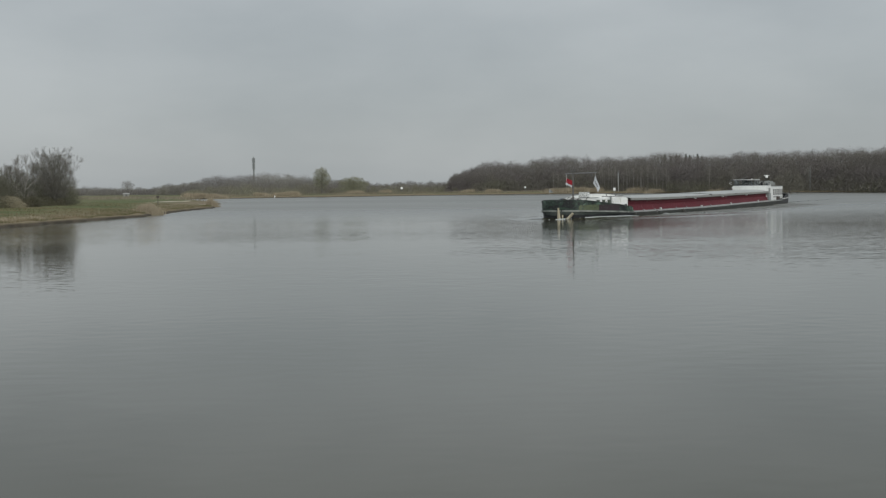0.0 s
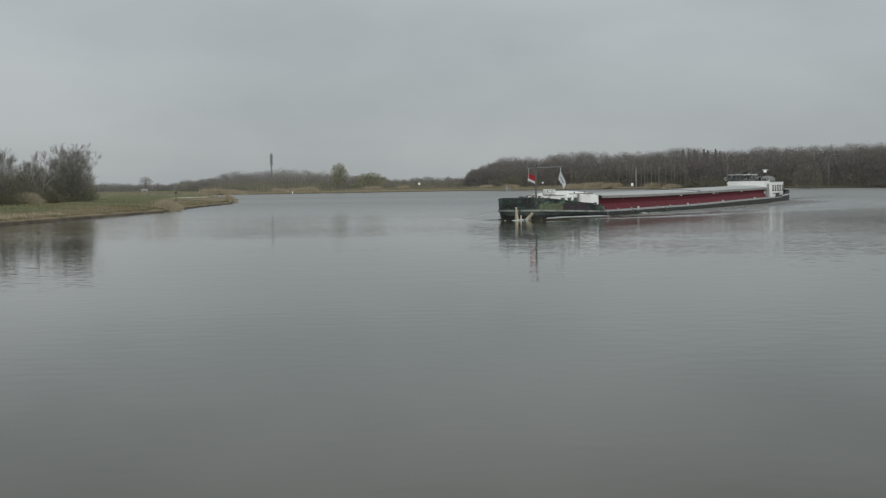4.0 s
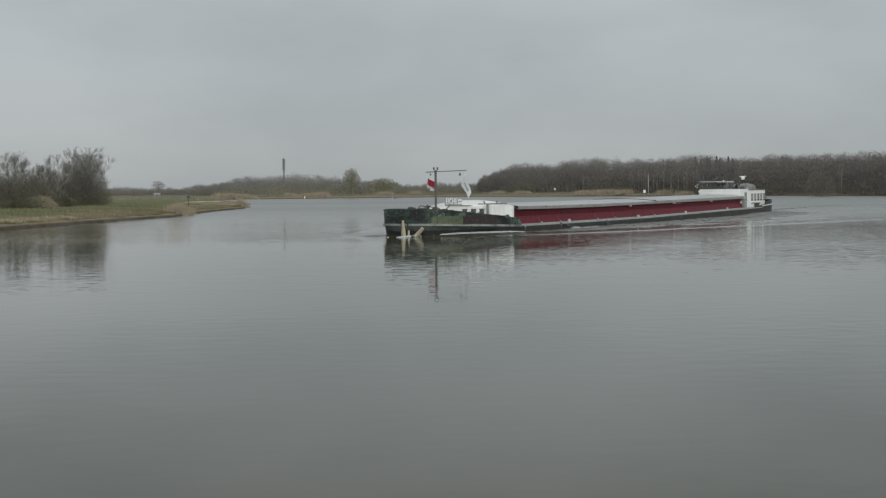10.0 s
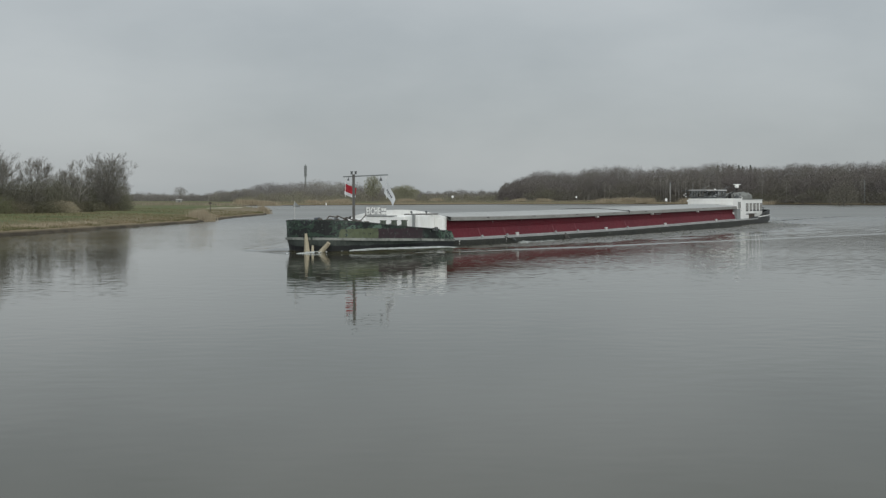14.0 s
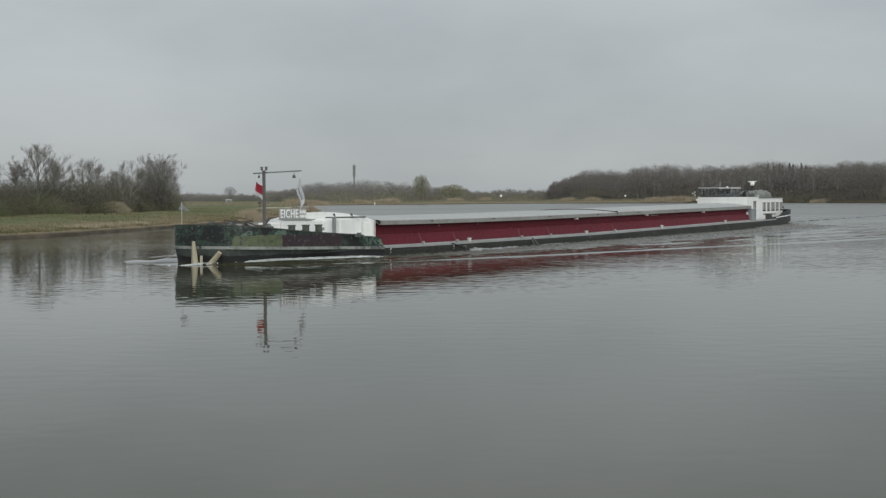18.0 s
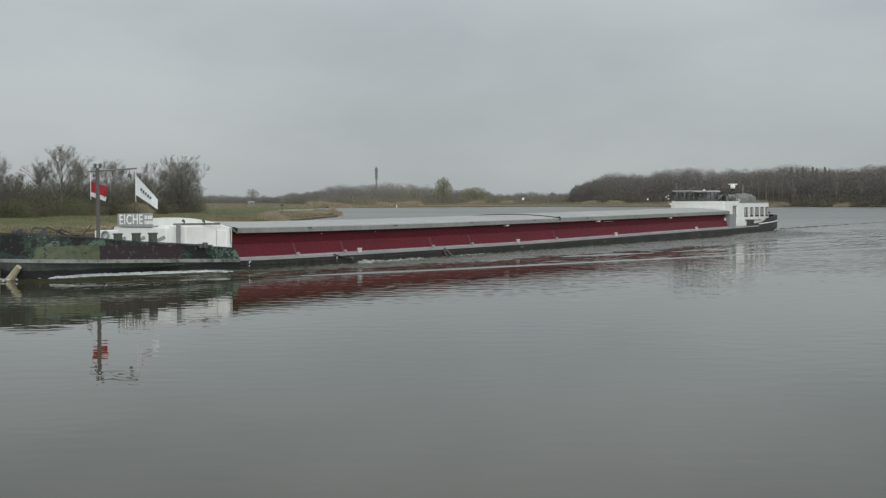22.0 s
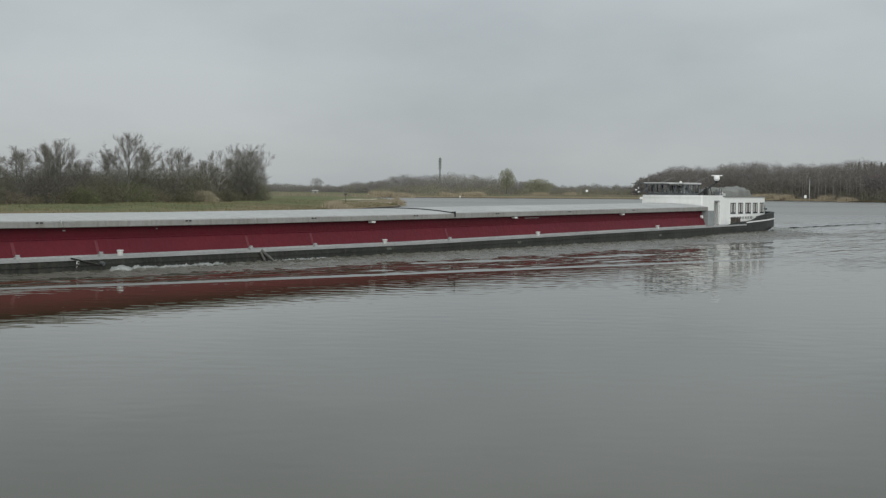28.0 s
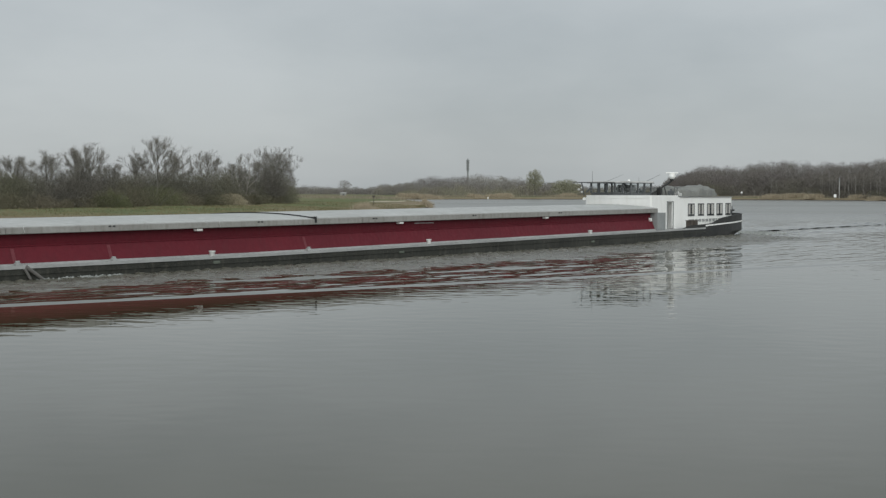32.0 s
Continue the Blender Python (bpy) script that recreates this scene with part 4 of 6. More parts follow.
def birches(rows):
    """Slender pale stems before the wood's edge."""
    for a, el in rows:
        d = wood_shore(a) - rng.uniform(2, 5)
        x, y = polar(a, d)
        g = hz(x, y)
        h = EYE + d * math.tan(radians(el)) - g
        root = new("birch_tree")
        root.location = (x, y, g)
        bm = blank()
        bend = rng.normal() * 0.25
        tube(bm, (0, 0, -0.2), (bend, 0, h * 0.5), 0.13, 0.1, 6, False)
        tube(bm, (bend, 0, h * 0.5), (bend * 0.6, 0, h * 0.95), 0.1, 0.03, 6, False)
        for k in range(6):
            z = h * rng.uniform(0.4, 0.85)
            t = rng.uniform(0, 6.283)
            tube(bm, (bend * 0.8, 0, z), (bend * 0.8 + math.cos(t) * 0.9, math.sin(t) * 0.9, z + h * 0.14), 0.04, 0.012, 4, False)
        part("trunk", bm, M_BIRCH, root)
        n = 380
        t = rng.uniform(0, 6.283, n)
        k = rng.random(n)
        rr = 1.3 * np.sqrt(rng.random(n)) * np.sin(np.pi * (0.1 + 0.85 * k))
        base = np.column_stack([bend * 0.7 + rr * np.cos(t), rr * np.sin(t), h * (0.42 + 0.55 * k)])
        way = np.column_stack([np.cos(t) * 0.5, np.sin(t) * 0.5, rng.uniform(0.2, 1.0, n)])
        v, f = slivers(base, way, rng.uniform(0.3, 0.7, n), rng.uniform(0.05, 0.12, n))
        cr = new("crown", mesh_from("crown", v.tolist(), f.tolist(), M_TWIG))
        cr.parent = root
        tagged(root, "slender pale-barked birch at the edge of the far wood", "tree", "birches at the far wood")


birches([(6.1 + 0.11 * i + 0.05 * math.sin(5 * i), 0.62 + 0.16 * math.sin(2.3 * i)) for i in range(25)] + [(4.3, 0.6), (4.5, 0.5), (10.3, 0.7), (13.95, 0.85), (14.02, 0.8), (11.2, 0.6)])


def far_tree(name, a, d, el, wide, mat, label, twigs=900, size=1.0, low=0.35):
    """A single far tree with a trunk and a crown of twigs."""
    x, y = polar(a, d)
    g = hz(x, y)
    h = EYE + d * math.tan(radians(el)) - g
    root = new(name)
    root.location = (x, y, g)
    bm = blank()
    tube(bm, (0, 0, -0.2), (0.1, 0, h * 0.75), h * 0.025, h * 0.008, 6)
    for i in range(7):
        q = 2.4 * i
        z = h * (0.25 + 0.07 * i)
        tube(bm, (0, 0, z), (math.cos(q) * wide * 0.7, math.sin(q) * wide * 0.7, z + h * 0.22), h * 0.011, h * 0.003, 4)
    part("trunk", bm, M_BARK, root)
    u = rng.normal(size=(twigs, 3))
    u /= np.linalg.norm(u, axis=1)[:, None]
    u *= rng.random((twigs, 1)) ** 0.38 * (0.85 + 0.15 * wobble(u[:, :1] * 3, u[:, 2:] * 3, 0.7))
    base = u * [wide, wide, h * (1 - low) / 2] + [0, 0, h * (1 + low) / 2 - size * 0.4]
    way = u * 0.6 + [0, 0, 0.6] + rng.normal(size=(twigs, 3)) * 0.3
    way /= np.linalg.norm(way, axis=1)[:, None]
    v, f = slivers(base, way, size * rng.uniform(0.5, 1.1, twigs), size * rng.uniform(0.12, 0.26, twigs))
    v[:, 2] = np.minimum(v[:, 2], h)
    cr = new("crown", mesh_from("crown", v.tolist(), f.tolist(), mat))
    cr.parent = root
    return tagged(root, label, "tree", "single trees on the far shore")


far_tree("poplar_tree", -4.68, 606, 0.98, 4.3, M_BUD, "tall pale-green budding tree above the far shore", 4200, 0.6, 0.12)
far_tree("willow_tree", -3.45, 606, 0.57, 7.4, M_BUD, "broad rounded pale-green willow on the far shore", 5200, 0.6, 0.02)
far_tree("field_tree", -12.08, 520, 0.5, 2.8, M_TWIG, "small bare tree beside a hut on the meadow", 1100, 0.4, 0.35)
far_tree("budding_tree", 13.3, 452, 0.72, 5.4, M_WOOD_EDGE, "budding tree with a pale rounded crown before the wood", 5200, 0.5, 0.05)


# ---- small things on the far shore ----
def telecom_tower():
    x, y = polar(-7.29, 990)
    g = hz(x, y)
    root = new("telecom_tower")
    root.location = (x, y, g)
    tall = EYE + 990 * math.tan(radians(1.31)) - g
    bm = blank()
    tube(bm, (0, 0, -0.5), (0, 0, tall * 0.72), 0.7, 0.55, 12)
    part("shaft", bm, M_GREY, root)
    for k in (0.66, 0.74, 0.82, 0.89):
        bm = blank()
        tube(bm, (0, 0, tall * k), (0, 0, tall * k + 0.3), 0.95, 0.95, 12)
        for i in range(6):
            a = i * math.pi / 3
            box(bm, 0.8 * math.cos(a) - 0.14, 0.8 * math.cos(a) + 0.14, 0.8 * math.sin(a) - 0.14, 0.8 * math.sin(a) + 0.14, tall * k + 0.4, tall * k + 1.7)
        part("platform", bm, M_GREY, root)
    bm = blank()
    tube(bm, (0, 0, tall * 0.72), (0, 0, tall), 0.5, 0.22, 8)
    part("mast", bm, M_GREY, root)
    tagged(root, "tall grey telecom tower rising over the far wood", "tower")


telecom_tower()


def shore_sign(a, d, el, wide, high, label, round_board=False):
    x, y = polar(a, d)
    g = hz(x, y)
    root = new("shore_sign")
    root.matrix_world = pose(x, y, g, 0, 0, -a)
    z = EYE + d * math.tan(radians(el)) - g
    bm = blank()
    tube(bm, (0, 0.06, -0.3), (0, 0.06, z + high * 0.4), 0.06, 0.06, 8)
    part("post", bm, M_GREY, root)
    bm = blank()
    if round_board:
        tube(bm, (0, -0.03, z), (0, 0.03, z), wide / 2, wide / 2, 20)
    else:
        box(bm, -wide / 2, wide / 2, -0.03, 0.03, z - high / 2, z + high / 2, 0.01)
    part("board", bm, M_WHITE, root)
    tagged(root, label, "sign", "navigation signs on the shore")


shore_sign(-1.58, 596, 0.03, 1.0, 1.0, "white oval navigation board on a post in the reed", True)
shore_sign(3.23, 590, 0.0, 0.7, 0.7, "white round navigation board on a post in the reed", True)
shore_sign(6.68, 562, -0.12, 0.9, 1.1, "small white board on a short post by the water")
shore_sign(-6.5, 562, -0.24, 0.28, 0.9, "narrow white marker on the reedy shore")


def pole(a, d, low, high, r, mat, label, lamp):
    x, y = polar(a, d)
    g = hz(x, y)
    root = new("signal_mast")
    root.location = (x, y, g)
    z = EYE + d * math.tan(radians(high)) - g
    bm = blank()
    tube(bm, (0, 0, -0.3), (0, 0, z), r, r * 0.8, 8)
    part("pole", bm, mat, root)
    if lamp:
        bm = blank()
        tube(bm, (0, 0, z), (0, 0, z + 0.5), 0.32, 0.26, 10)
        tube(bm, (0, 0, z + 0.5), (0, 0, z + 1.5), 0.16, 0.1, 8)
        part("lamp_housing", bm, M_GREY, root)
    tagged(root, label, "mast", "masts on the far shore")


pole(6.83, 567, 0, 0.42, 0.13, M_OFFWHITE, "white signal mast with a grey lamp on the far shore", True)
pole(7.17, 568, 0, 0.44, 0.1, M_GREY, "thin grey mast before the far wood", False)
pole(14.05, 484, 0, 0.6, 0.1, M_GREY, "thin pale mast at the edge of the wood", False)


def hut():
    x, y = polar(-12.14, 500)
    g = hz(x, y)
    root = new("hut")
    root.matrix_world = pose(x, y, g, 0, 0, 20) @ Matrix.Scale(0.65, 4)
    bm = blank()
    box(bm, -1.5, 1.5, -1.1, 1.1, -0.2, 1.7, 0.03)
    part("wall", bm, M_FASCIA, root)
    bm = blank()
    loft(bm, [[(-1.7, -1.35, 1.68), (-1.7, 0, 2.3), (-1.7, 1.35, 1.68)], [(1.7, -1.35, 1.68), (1.7, 0, 2.3), (1.7, 1.35, 1.68)]])
    part("roof", bm, M_FASCIA, root)
    bm = blank()
    box(bm, -0.4, 0.4, -1.14, -1.1, 0.0, 1.5, 0.01)
    part("door", bm, M_DGREY, root)
    tagged(root, "small grey hut under a bare tree on the meadow", "hut")


hut()


def far_house(a, d, wide, high, turn, label):
    """A small house with a gable roof, door and windows, half hidden by the bushes of the far shore."""
    x, y = polar(a, d)
    root = new("house")
    root.matrix_world = pose(x, y, hz(x, y), 0, 0, turn)
    deep = wide * 0.6
    bm = blank()
    box(bm, -wide / 2, wide / 2, -deep / 2, deep / 2, -0.3, high, 0.03)
    part("wall", bm, M_WHITE, root)
    bm = blank()
    e, r = high - 0.05, high + deep * 0.36
    loft(bm, [[(sx * (wide / 2 + 0.3), -deep / 2 - 0.35, e - 0.1), (sx * (wide / 2 + 0.3), 0, r), (sx * (wide / 2 + 0.3), deep / 2 + 0.35, e - 0.1), (sx * (wide / 2 + 0.3), deep / 2 + 0.35, e - 0.22), (sx * (wide / 2 + 0.3), 0, r - 0.15), (sx * (wide / 2 + 0.3), -deep / 2 - 0.35, e - 0.22)] for sx in (-1, 1)], closed=True)
    bmesh.ops.recalc_face_normals(bm, faces=bm.faces)
    part("roof", bm, M_RUST, root, "brown tiled roof")
    for k in (-0.3, 0.3):
        bm = blank()
        box(bm, k * wide - 0.5, k * wide + 0.5, -deep / 2 - 0.04, -deep / 2 - 0.005, high * 0.4, high * 0.8, 0.01)
        part("window", bm, M_GLASS, root)
    bm = blank()
    box(bm, -0.5, 0.5, -deep / 2 - 0.05, -deep / 2 - 0.005, 0, 2.0, 0.01)
    part("door", bm, M_DGREY, root)
    return tagged(root, label, "house", "houses beyond the far shore")


far_house(-2.33, 668, 3.6, 2.5, 8, "low white house with a brown roof among bushes")
far_house(0.24, 668, 3.2, 2.9, 12, "small white house before the far wood")


def marker_post():
    x, y = polar(-10.95, 236)
    root = new("marker_post")
    root.location = (x, y, hz(x, y))
    bm = blank()
    tube(bm, (0, 0, -0.3), (0, 0, 1.45), 0.06, 0.05, 8)
    part("post", bm, M_RUST, root)
    bm = blank()
    box(bm, -0.22, 0.22, -0.07, -0.05, 1.2, 1.5, 0.01)
    part("board", bm, M_RUST, root)
    tagged(root, "short brown post with a small board in the meadow", "post")


marker_post()

# ---- the cargo barge: x forward from the stem, y to port, z above the water ----
half = tuned([(-84.55, 0.0), (-84.45, 1.2), (-84.15, 2.2), (-83.5, 3.1), (-82.4, 3.75), (-80.4, 4.08), (-76.0, 4.15), (-15.0, 4.15), (-12.0, 4.02), (-9.0, 3.78), (-6.0, 3.42), (-4.0, 3.14), (-3.0, 2.94),
              (-2.0, 2.68), (-1.0, 2.3), (-0.6, 2.08), (-0.3, 1.85), (-0.1, 1.6), (0.1, 1.2), (0.2, 0.8), (0.25, 0.0)])
deck_z = tuned([(-84, 0.62), (-72, 0.52), (-60, 0.45), (-36, 0.29), (-20, 0.29), (-10, 0.3), (-8.8, 0.33), (-6, 0.42), (-2, 0.53), (0.2, 0.60)])
rail_z = tuned([(-9.1, 0.3), (-8.75, 0.8), (-8.2, 0.86), (-6, 1.0), (-3.5, 1.16), (-1.5, 1.36), (0.2, 1.52)])
coam_z = tuned([(-72, 1.62), (-60, 1.56), (-40, 1.46), (-25, 1.405), (-15, 1.42), (-9.4, 1.46)])
STATIONS = [0.25, 0.24, 0.2, 0.1, 0.0, -0.1, -0.3, -0.6, -1.0, -1.5, -2.0, -3.0, -4.0, -5.0, -6.0, -7.5, -8.2, -8.75, -9.0, -10.5, -12.0, -15.0] + [round(-15.0 - 3.05 * i, 2) for i in range(1, 20)] + [-74.0, -75.0, -76.0, -77.0, -78.0, -79.0, -80, -81, -82, -82.5, -83.0, -83.5, -83.9, -84.15, -84.3, -84.45, -84.55]
COAM = 3.1


def outline(x0, x1, inset=0.0):
    """The deck's plan between two stations, port then starboard."""
    xs = [x for x in STATIONS if x1 - 1e-6 <= x <= x0 + 1e-6]
    port = [(x, max(half(x) - inset, 0.0)) for x in xs]
    return port


def shell(bm, xs, low, high, scale_low=1.0, push=0.0, thick=None):
    """A skin along both sides between two heights; push moves it outwards."""
    for side in (1, -1):
        rows = []
        for x in xs:
            w0, w1 = half(x) * scale_low, half(x)
            row = [(x, side * (w0 + push), low(x)), (x, side * (w1 + push), high(x))]
            if thick:
                row += [(x, side * max(w1 + push - thick, 0), high(x)), (x, side * max(w0 + push - thick, 0), low(x))]
            rows.append(row)
        loft(bm, rows, closed=bool(thick))
    bmesh.ops.recalc_face_normals(bm, faces=bm.faces)
    return bm


def build_hull(boat):
    # the steel hull: side rows from the bilge to the deck edge, closed by the deck
    def skin(xs, mat, label):
        bm = blank()
        rows = []
        for x in xs:
            w, d = half(x), deck_z(x)
            rake = 0.9 if x > -6 else 1.0
            rise = float(np.interp(x, [-84.15, -79.5], [1.0, 0.0]))  # the counter stern
            port = [(x - (0.12 if x > -1 else 0), 0.0 if w < 0.01 else w * 0.7 * (1 - 0.6 * rise), -1.3 + 1.35 * rise), (x - (0.05 if x > -1 else 0), w * rake * (1 - 0.35 * rise), -0.3 + 0.5 * rise), (x, w * (0.5 + rake / 2), max(d * 0.5, 0.42 * rise)), (x, w, d)]
            star = [(p[0], -p[1], p[2]) for p in port][::-1]
            rows.append(port + star)
        loft(bm, rows)
        bmesh.ops.remove_doubles(bm, verts=bm.verts, dist=0.0005)
        bmesh.ops.recalc_face_normals(bm, faces=bm.faces)
        return part("hull", bm, mat, boat, label)

    skin([x for x in STATIONS if x >= -9.0], M_HULL_BOW, "dark green-black bow plating")
    skin([x for x in STATIONS if -72.95 <= x <= -9.0], M_HULL, "long dark grey hull side")
    skin([x for x in STATIONS if x <= -72.95], M_BLACK, "black stern plating")
    # deck strips
    for name, a, b, mat, label in (("foredeck", 0.25, -9.0, M_DECK, "worn grey foredeck"), ("side_deck", -9.0, -72.95, M_DECK, "light grey side deck"), ("aft_deck", -72.95, -84.55, M_DECK, "grey aft deck")):
        bm = blank()
        rows = [[(x, max(half(x) - 0.02, 0), deck_z(x) + 0.006), (x, -max(half(x) - 0.02, 0), deck_z(x) + 0.006)] for x in STATIONS if b <= x <= a]
        loft(bm, rows)
        bmesh.ops.remove_doubles(bm, verts=bm.verts, dist=0.0005)
        part(name, bm, mat, boat, label)
    # camouflaged bulwark round the bow, with a cap rail
    xs = [x for x in STATIONS if x >= -9.0]
    part("bulwark", shell(blank(), xs, deck_z, rail_z, 0.985, 0.0, 0.05), M_CAMO, boat, "bow bulwark in flaking green, black, olive and maroon paint")
    part("cap_rail", shell(blank(), [x for x in STATIONS if x >= -7.5], lambda x: rail_z(x) + 0.005, lambda x: rail_z(x) + 0.05, 1.0, 0.03, 0.11), M_HULL_BOW, boat)
    # rubbing strakes
    part("rubbing_strake", shell(blank(), xs, lambda x: deck_z(x) - 0.1, lambda x: deck_z(x) + 0.03, 1.0, 0.07, 0.1), M_STRAKE, boat, "worn pale rubbing strake at the bow")
    part("rubbing_strake", shell(blank(), [x for x in STATIONS if -76 <= x <= -9], lambda x: deck_z(x) - 0.05, lambda x: deck_z(x) + 0.05, 1.0, 0.03, 0.09), M_DECK, boat, "pale edge bar of the side deck")
    low = [x for x in STATIONS if -76 <= x <= -9]
    part("fender_bar", shell(blank(), low, lambda x: deck_z(x) - 0.24, lambda x: deck_z(x) - 0.17, 1.0, 0.035, 0.05), M_HULL, boat, "dark fender bar along the hull")
    # stern bulwark with a white line
    aft = [x for x in STATIONS if x <= -72.95]
    top = tuned([(-84.55, 1.34), (-81.0, 1.28), (-78.2, 1.08), (-76.8, 0.8), (-73.9, 0.75), (-72.9, 0.6)])
    part("stern_bulwark", shell(blank(), aft, deck_z, top, 1.0, 0.0, 0.05), M_BLACK, boat, "black stern bulwark")
    part("white_line", shell(blank(), [x for x in aft if x <= -76], lambda x: 0.66 + (-76 - x) * 0.03, lambda x: 0.74 + (-76 - x) * 0.03, 1.0, 0.012, 0.03), M_WHITE, boat, "white line round the stern")
    part("cap_rail", shell(blank(), [x for x in aft if x <= -78], lambda x: top(x) + 0.004, lambda x: top(x) + 0.05, 1.0, 0.03, 0.1), M_BLACK, boat)
    # draught marks
    for x in (-9.6, -15.5):
        bm = blank()
        box(bm, x - 0.02, x + 0.02, half(x) + 0.004, half(x) + 0.012, 0.02, 0.24)
        box(bm, x - 0.1, x + 0.02, half(x) + 0.004, half(x) + 0.012, 0.2, 0.24)
        box(bm, x - 0.12, x - 0.05, half(x) + 0.004, half(x) + 0.012, 0.06, 0.13)
        part("draught_mark", bm, M_WHITE, boat, "white draught mark on the hull")


def shelf(x):
    """Height of the ledge between the coaming's sloping foot and its upright upper plate."""
    return deck_z(x) + 0.55 * (coam_z(x) - deck_z(x))


def arch(y, edge, rise=0.4):
    return edge + rise * (1 - abs(y / COAM) ** 2.2)


roof_rise = tuned([(-71.2, 0.17), (-55, 0.17), (-14, 0.15), (-9.4, 0.24)])


def build_hold(boat):
    x0, x1 = -9.4, -71.2
    for side in (1, -1):
        bm = blank()
        rows = [[(x, side * (COAM + o), h) for o, h in ((0.24, deck_z(x)), (0.02, shelf(x)), (-0.06, shelf(x) + 0.04), (-0.06, coam_z(x)), (-0.28, coam_z(x)), (-0.28, deck_z(x)))] for x in np.linspace(x0, x1, 24)]
        loft(bm, rows, closed=True)
        bmesh.ops.recalc_face_normals(bm, faces=bm.faces)
        part("coaming", bm, M_RED, boat, "red-painted steel hatch coaming")
        bm = blank()  # the ledge under the lip
        rows = [[(x, side * (COAM + o), shelf(x) + h) for o, h in ((0.0, -0.01), (0.05, 0.0), (0.05, 0.035), (0.0, 0.045))] for x in np.linspace(x0, x1, 24)]
        loft(bm, rows)
        bmesh.ops.recalc_face_normals(bm, faces=bm.faces)
        part("coaming_ledge", bm, M_RED, boat)
        bm = blank()
        rows = [[(x, side * (COAM + o), deck_z(x) + h) for o, h in ((0.26, 0.0), (0.255, 0.06), (0.2, 0.075))] for x in np.linspace(x0, x1, 24)]
        loft(bm, rows)
        bmesh.ops.recalc_face_normals(bm, faces=bm.faces)
        part("coaming_foot", bm, M_DECK, boat, "pale grey foot of the coaming")
    # brackets up the sloping plate with worn paint, each with a pale cleat at its foot
    for x in (-13.6, -17.3, -25.3, -29.4, -39.8):
        rise = shelf(x) - deck_z(x)
        bm = blank()
        box(bm, x - 0.07, x + 0.07, -0.02, 0.012, 0.06, rise - 0.03, 0.006, Matrix.Translation((0, COAM + 0.24, deck_z(x))) @ Matrix.Rotation(math.atan(0.22 / rise), 4, "X"))
        part("stiffener", bm, M_RED_WORN, boat, "worn red bracket on the coaming")
        bm = blank()
        box(bm, x - 0.1, x + 0.1, COAM + 0.25, COAM + 0.4, deck_z(x) + 0.005, deck_z(x) + 0.1, 0.02)
        box(bm, x - 0.07, x + 0.07, COAM + 0.28, COAM + 0.37, deck_z(x) + 0.1, deck_z(x) + 0.17, 0.02)
        part("cleat", bm, M_DECK, boat, "pale grey cleat on the side deck")
    # scraped stretches of the upper plate
    for x, w in ((-15.9, 0.12), (-47.6, 1.5), (-20.4, 0.08)):
        bm = blank()
        box(bm, x - w, x, COAM - 0.062, COAM - 0.052, coam_z(x) - 0.22, coam_z(x) - 0.19, 0.003)
        part("scrape", bm, M_OFFWHITE, boat, "bare scraped streak in the red paint")
    # white front bulkhead with an arched top
    bm = blank()
    ys = [COAM - 2 * COAM * i / 16 for i in range(17)]
    rows = [[(x, y, deck_z(x0)) for y in ys] if k == 0 else [(x, y, arch(y, 1.58, 0.42)) for y in ys] for x, k in ((-9.27, 0), (-9.27, 1), (-9.42, 1), (-9.42, 0))]
    loft(bm, rows)
    bmesh.ops.recalc_face_normals(bm, faces=bm.faces)
    part("front_bulkhead", bm, M_WHITE, boat, "white arched bulkhead before the hatches")
    # hatch covers
    n = 20
    step = (x0 - 0.05 - x1) / n
    for i in range(n):
        a, b = x0 - 0.05 - i * step - 0.008, x0 - 0.05 - (i + 1) * step + 0.008
        lift = 0.0 if i < n // 2 else 0.03
        bm = blank()
        rows = []
        for x in (a, b):
            e = coam_z(x) + 0.17 + lift
            pts = [(x, y, arch(y, e, roof_rise(x))) for y in ys]
            rows.append([(x, COAM + 0.2, e - 0.035)] + pts + [(x, -COAM - 0.2, e - 0.035)])
        loft(bm, rows)
        for x in (a, b):
            e = coam_z(x) + 0.17 + lift
            vs = [bm.verts.new((x, y, arch(y, e, roof_rise(x)))) for y in ys] + [bm.verts.new((x, y, arch(y, e, roof_rise(x)) - 0.12)) for y in ys[::-1]]
            bm.faces.new(vs)
        bmesh.ops.recalc_face_normals(bm, faces=bm.faces)
        cover = part("hatch_cover", bm, M_HATCH, boat, "arched light grey metal hatch cover")
        for side in (1, -1):
            bm = blank()
            rows = []
            for x in (a, b):
                e = coam_z(x) + 0.14 + lift
                rows.append([(x, side * (COAM + o), h) for o, h in ((0.2, e), (0.26, e - 0.03), (0.26, coam_z(x) - 0.08), (0.23, coam_z(x) - 0.1), (0.02, coam_z(x) + 0.01), (0.02, e - 0.02))])
            loft(bm, rows, closed=True)
            bmesh.ops.recalc_face_normals(bm, faces=bm.faces)
            part("cover_lip", bm, M_FASCIA, cover, "weathered grey side lip of the hatch cover")
    # the dark joint where the two hatch stacks meet
    x = x0 - 0.05 - (n // 2) * step
    bm = blank()
    e = coam_z(x) + 0.17
    rows = []
    for xx, hh in ((x + 0.07, 0.0), (x + 0.07, 0.12), (x - 0.06, 0.12), (x - 0.06, 0.0)):
        rows.append([(xx, COAM + 0.275, coam_z(x) - 0.02)] + [(xx, COAM + 0.275, e + hh * 0.5)] + [(xx, y, arch(y, e, roof_rise(x)) + hh * 0.35) for y in ys])
    loft(bm, rows)
    bmesh.ops.recalc_face_normals(bm, faces=bm.faces)
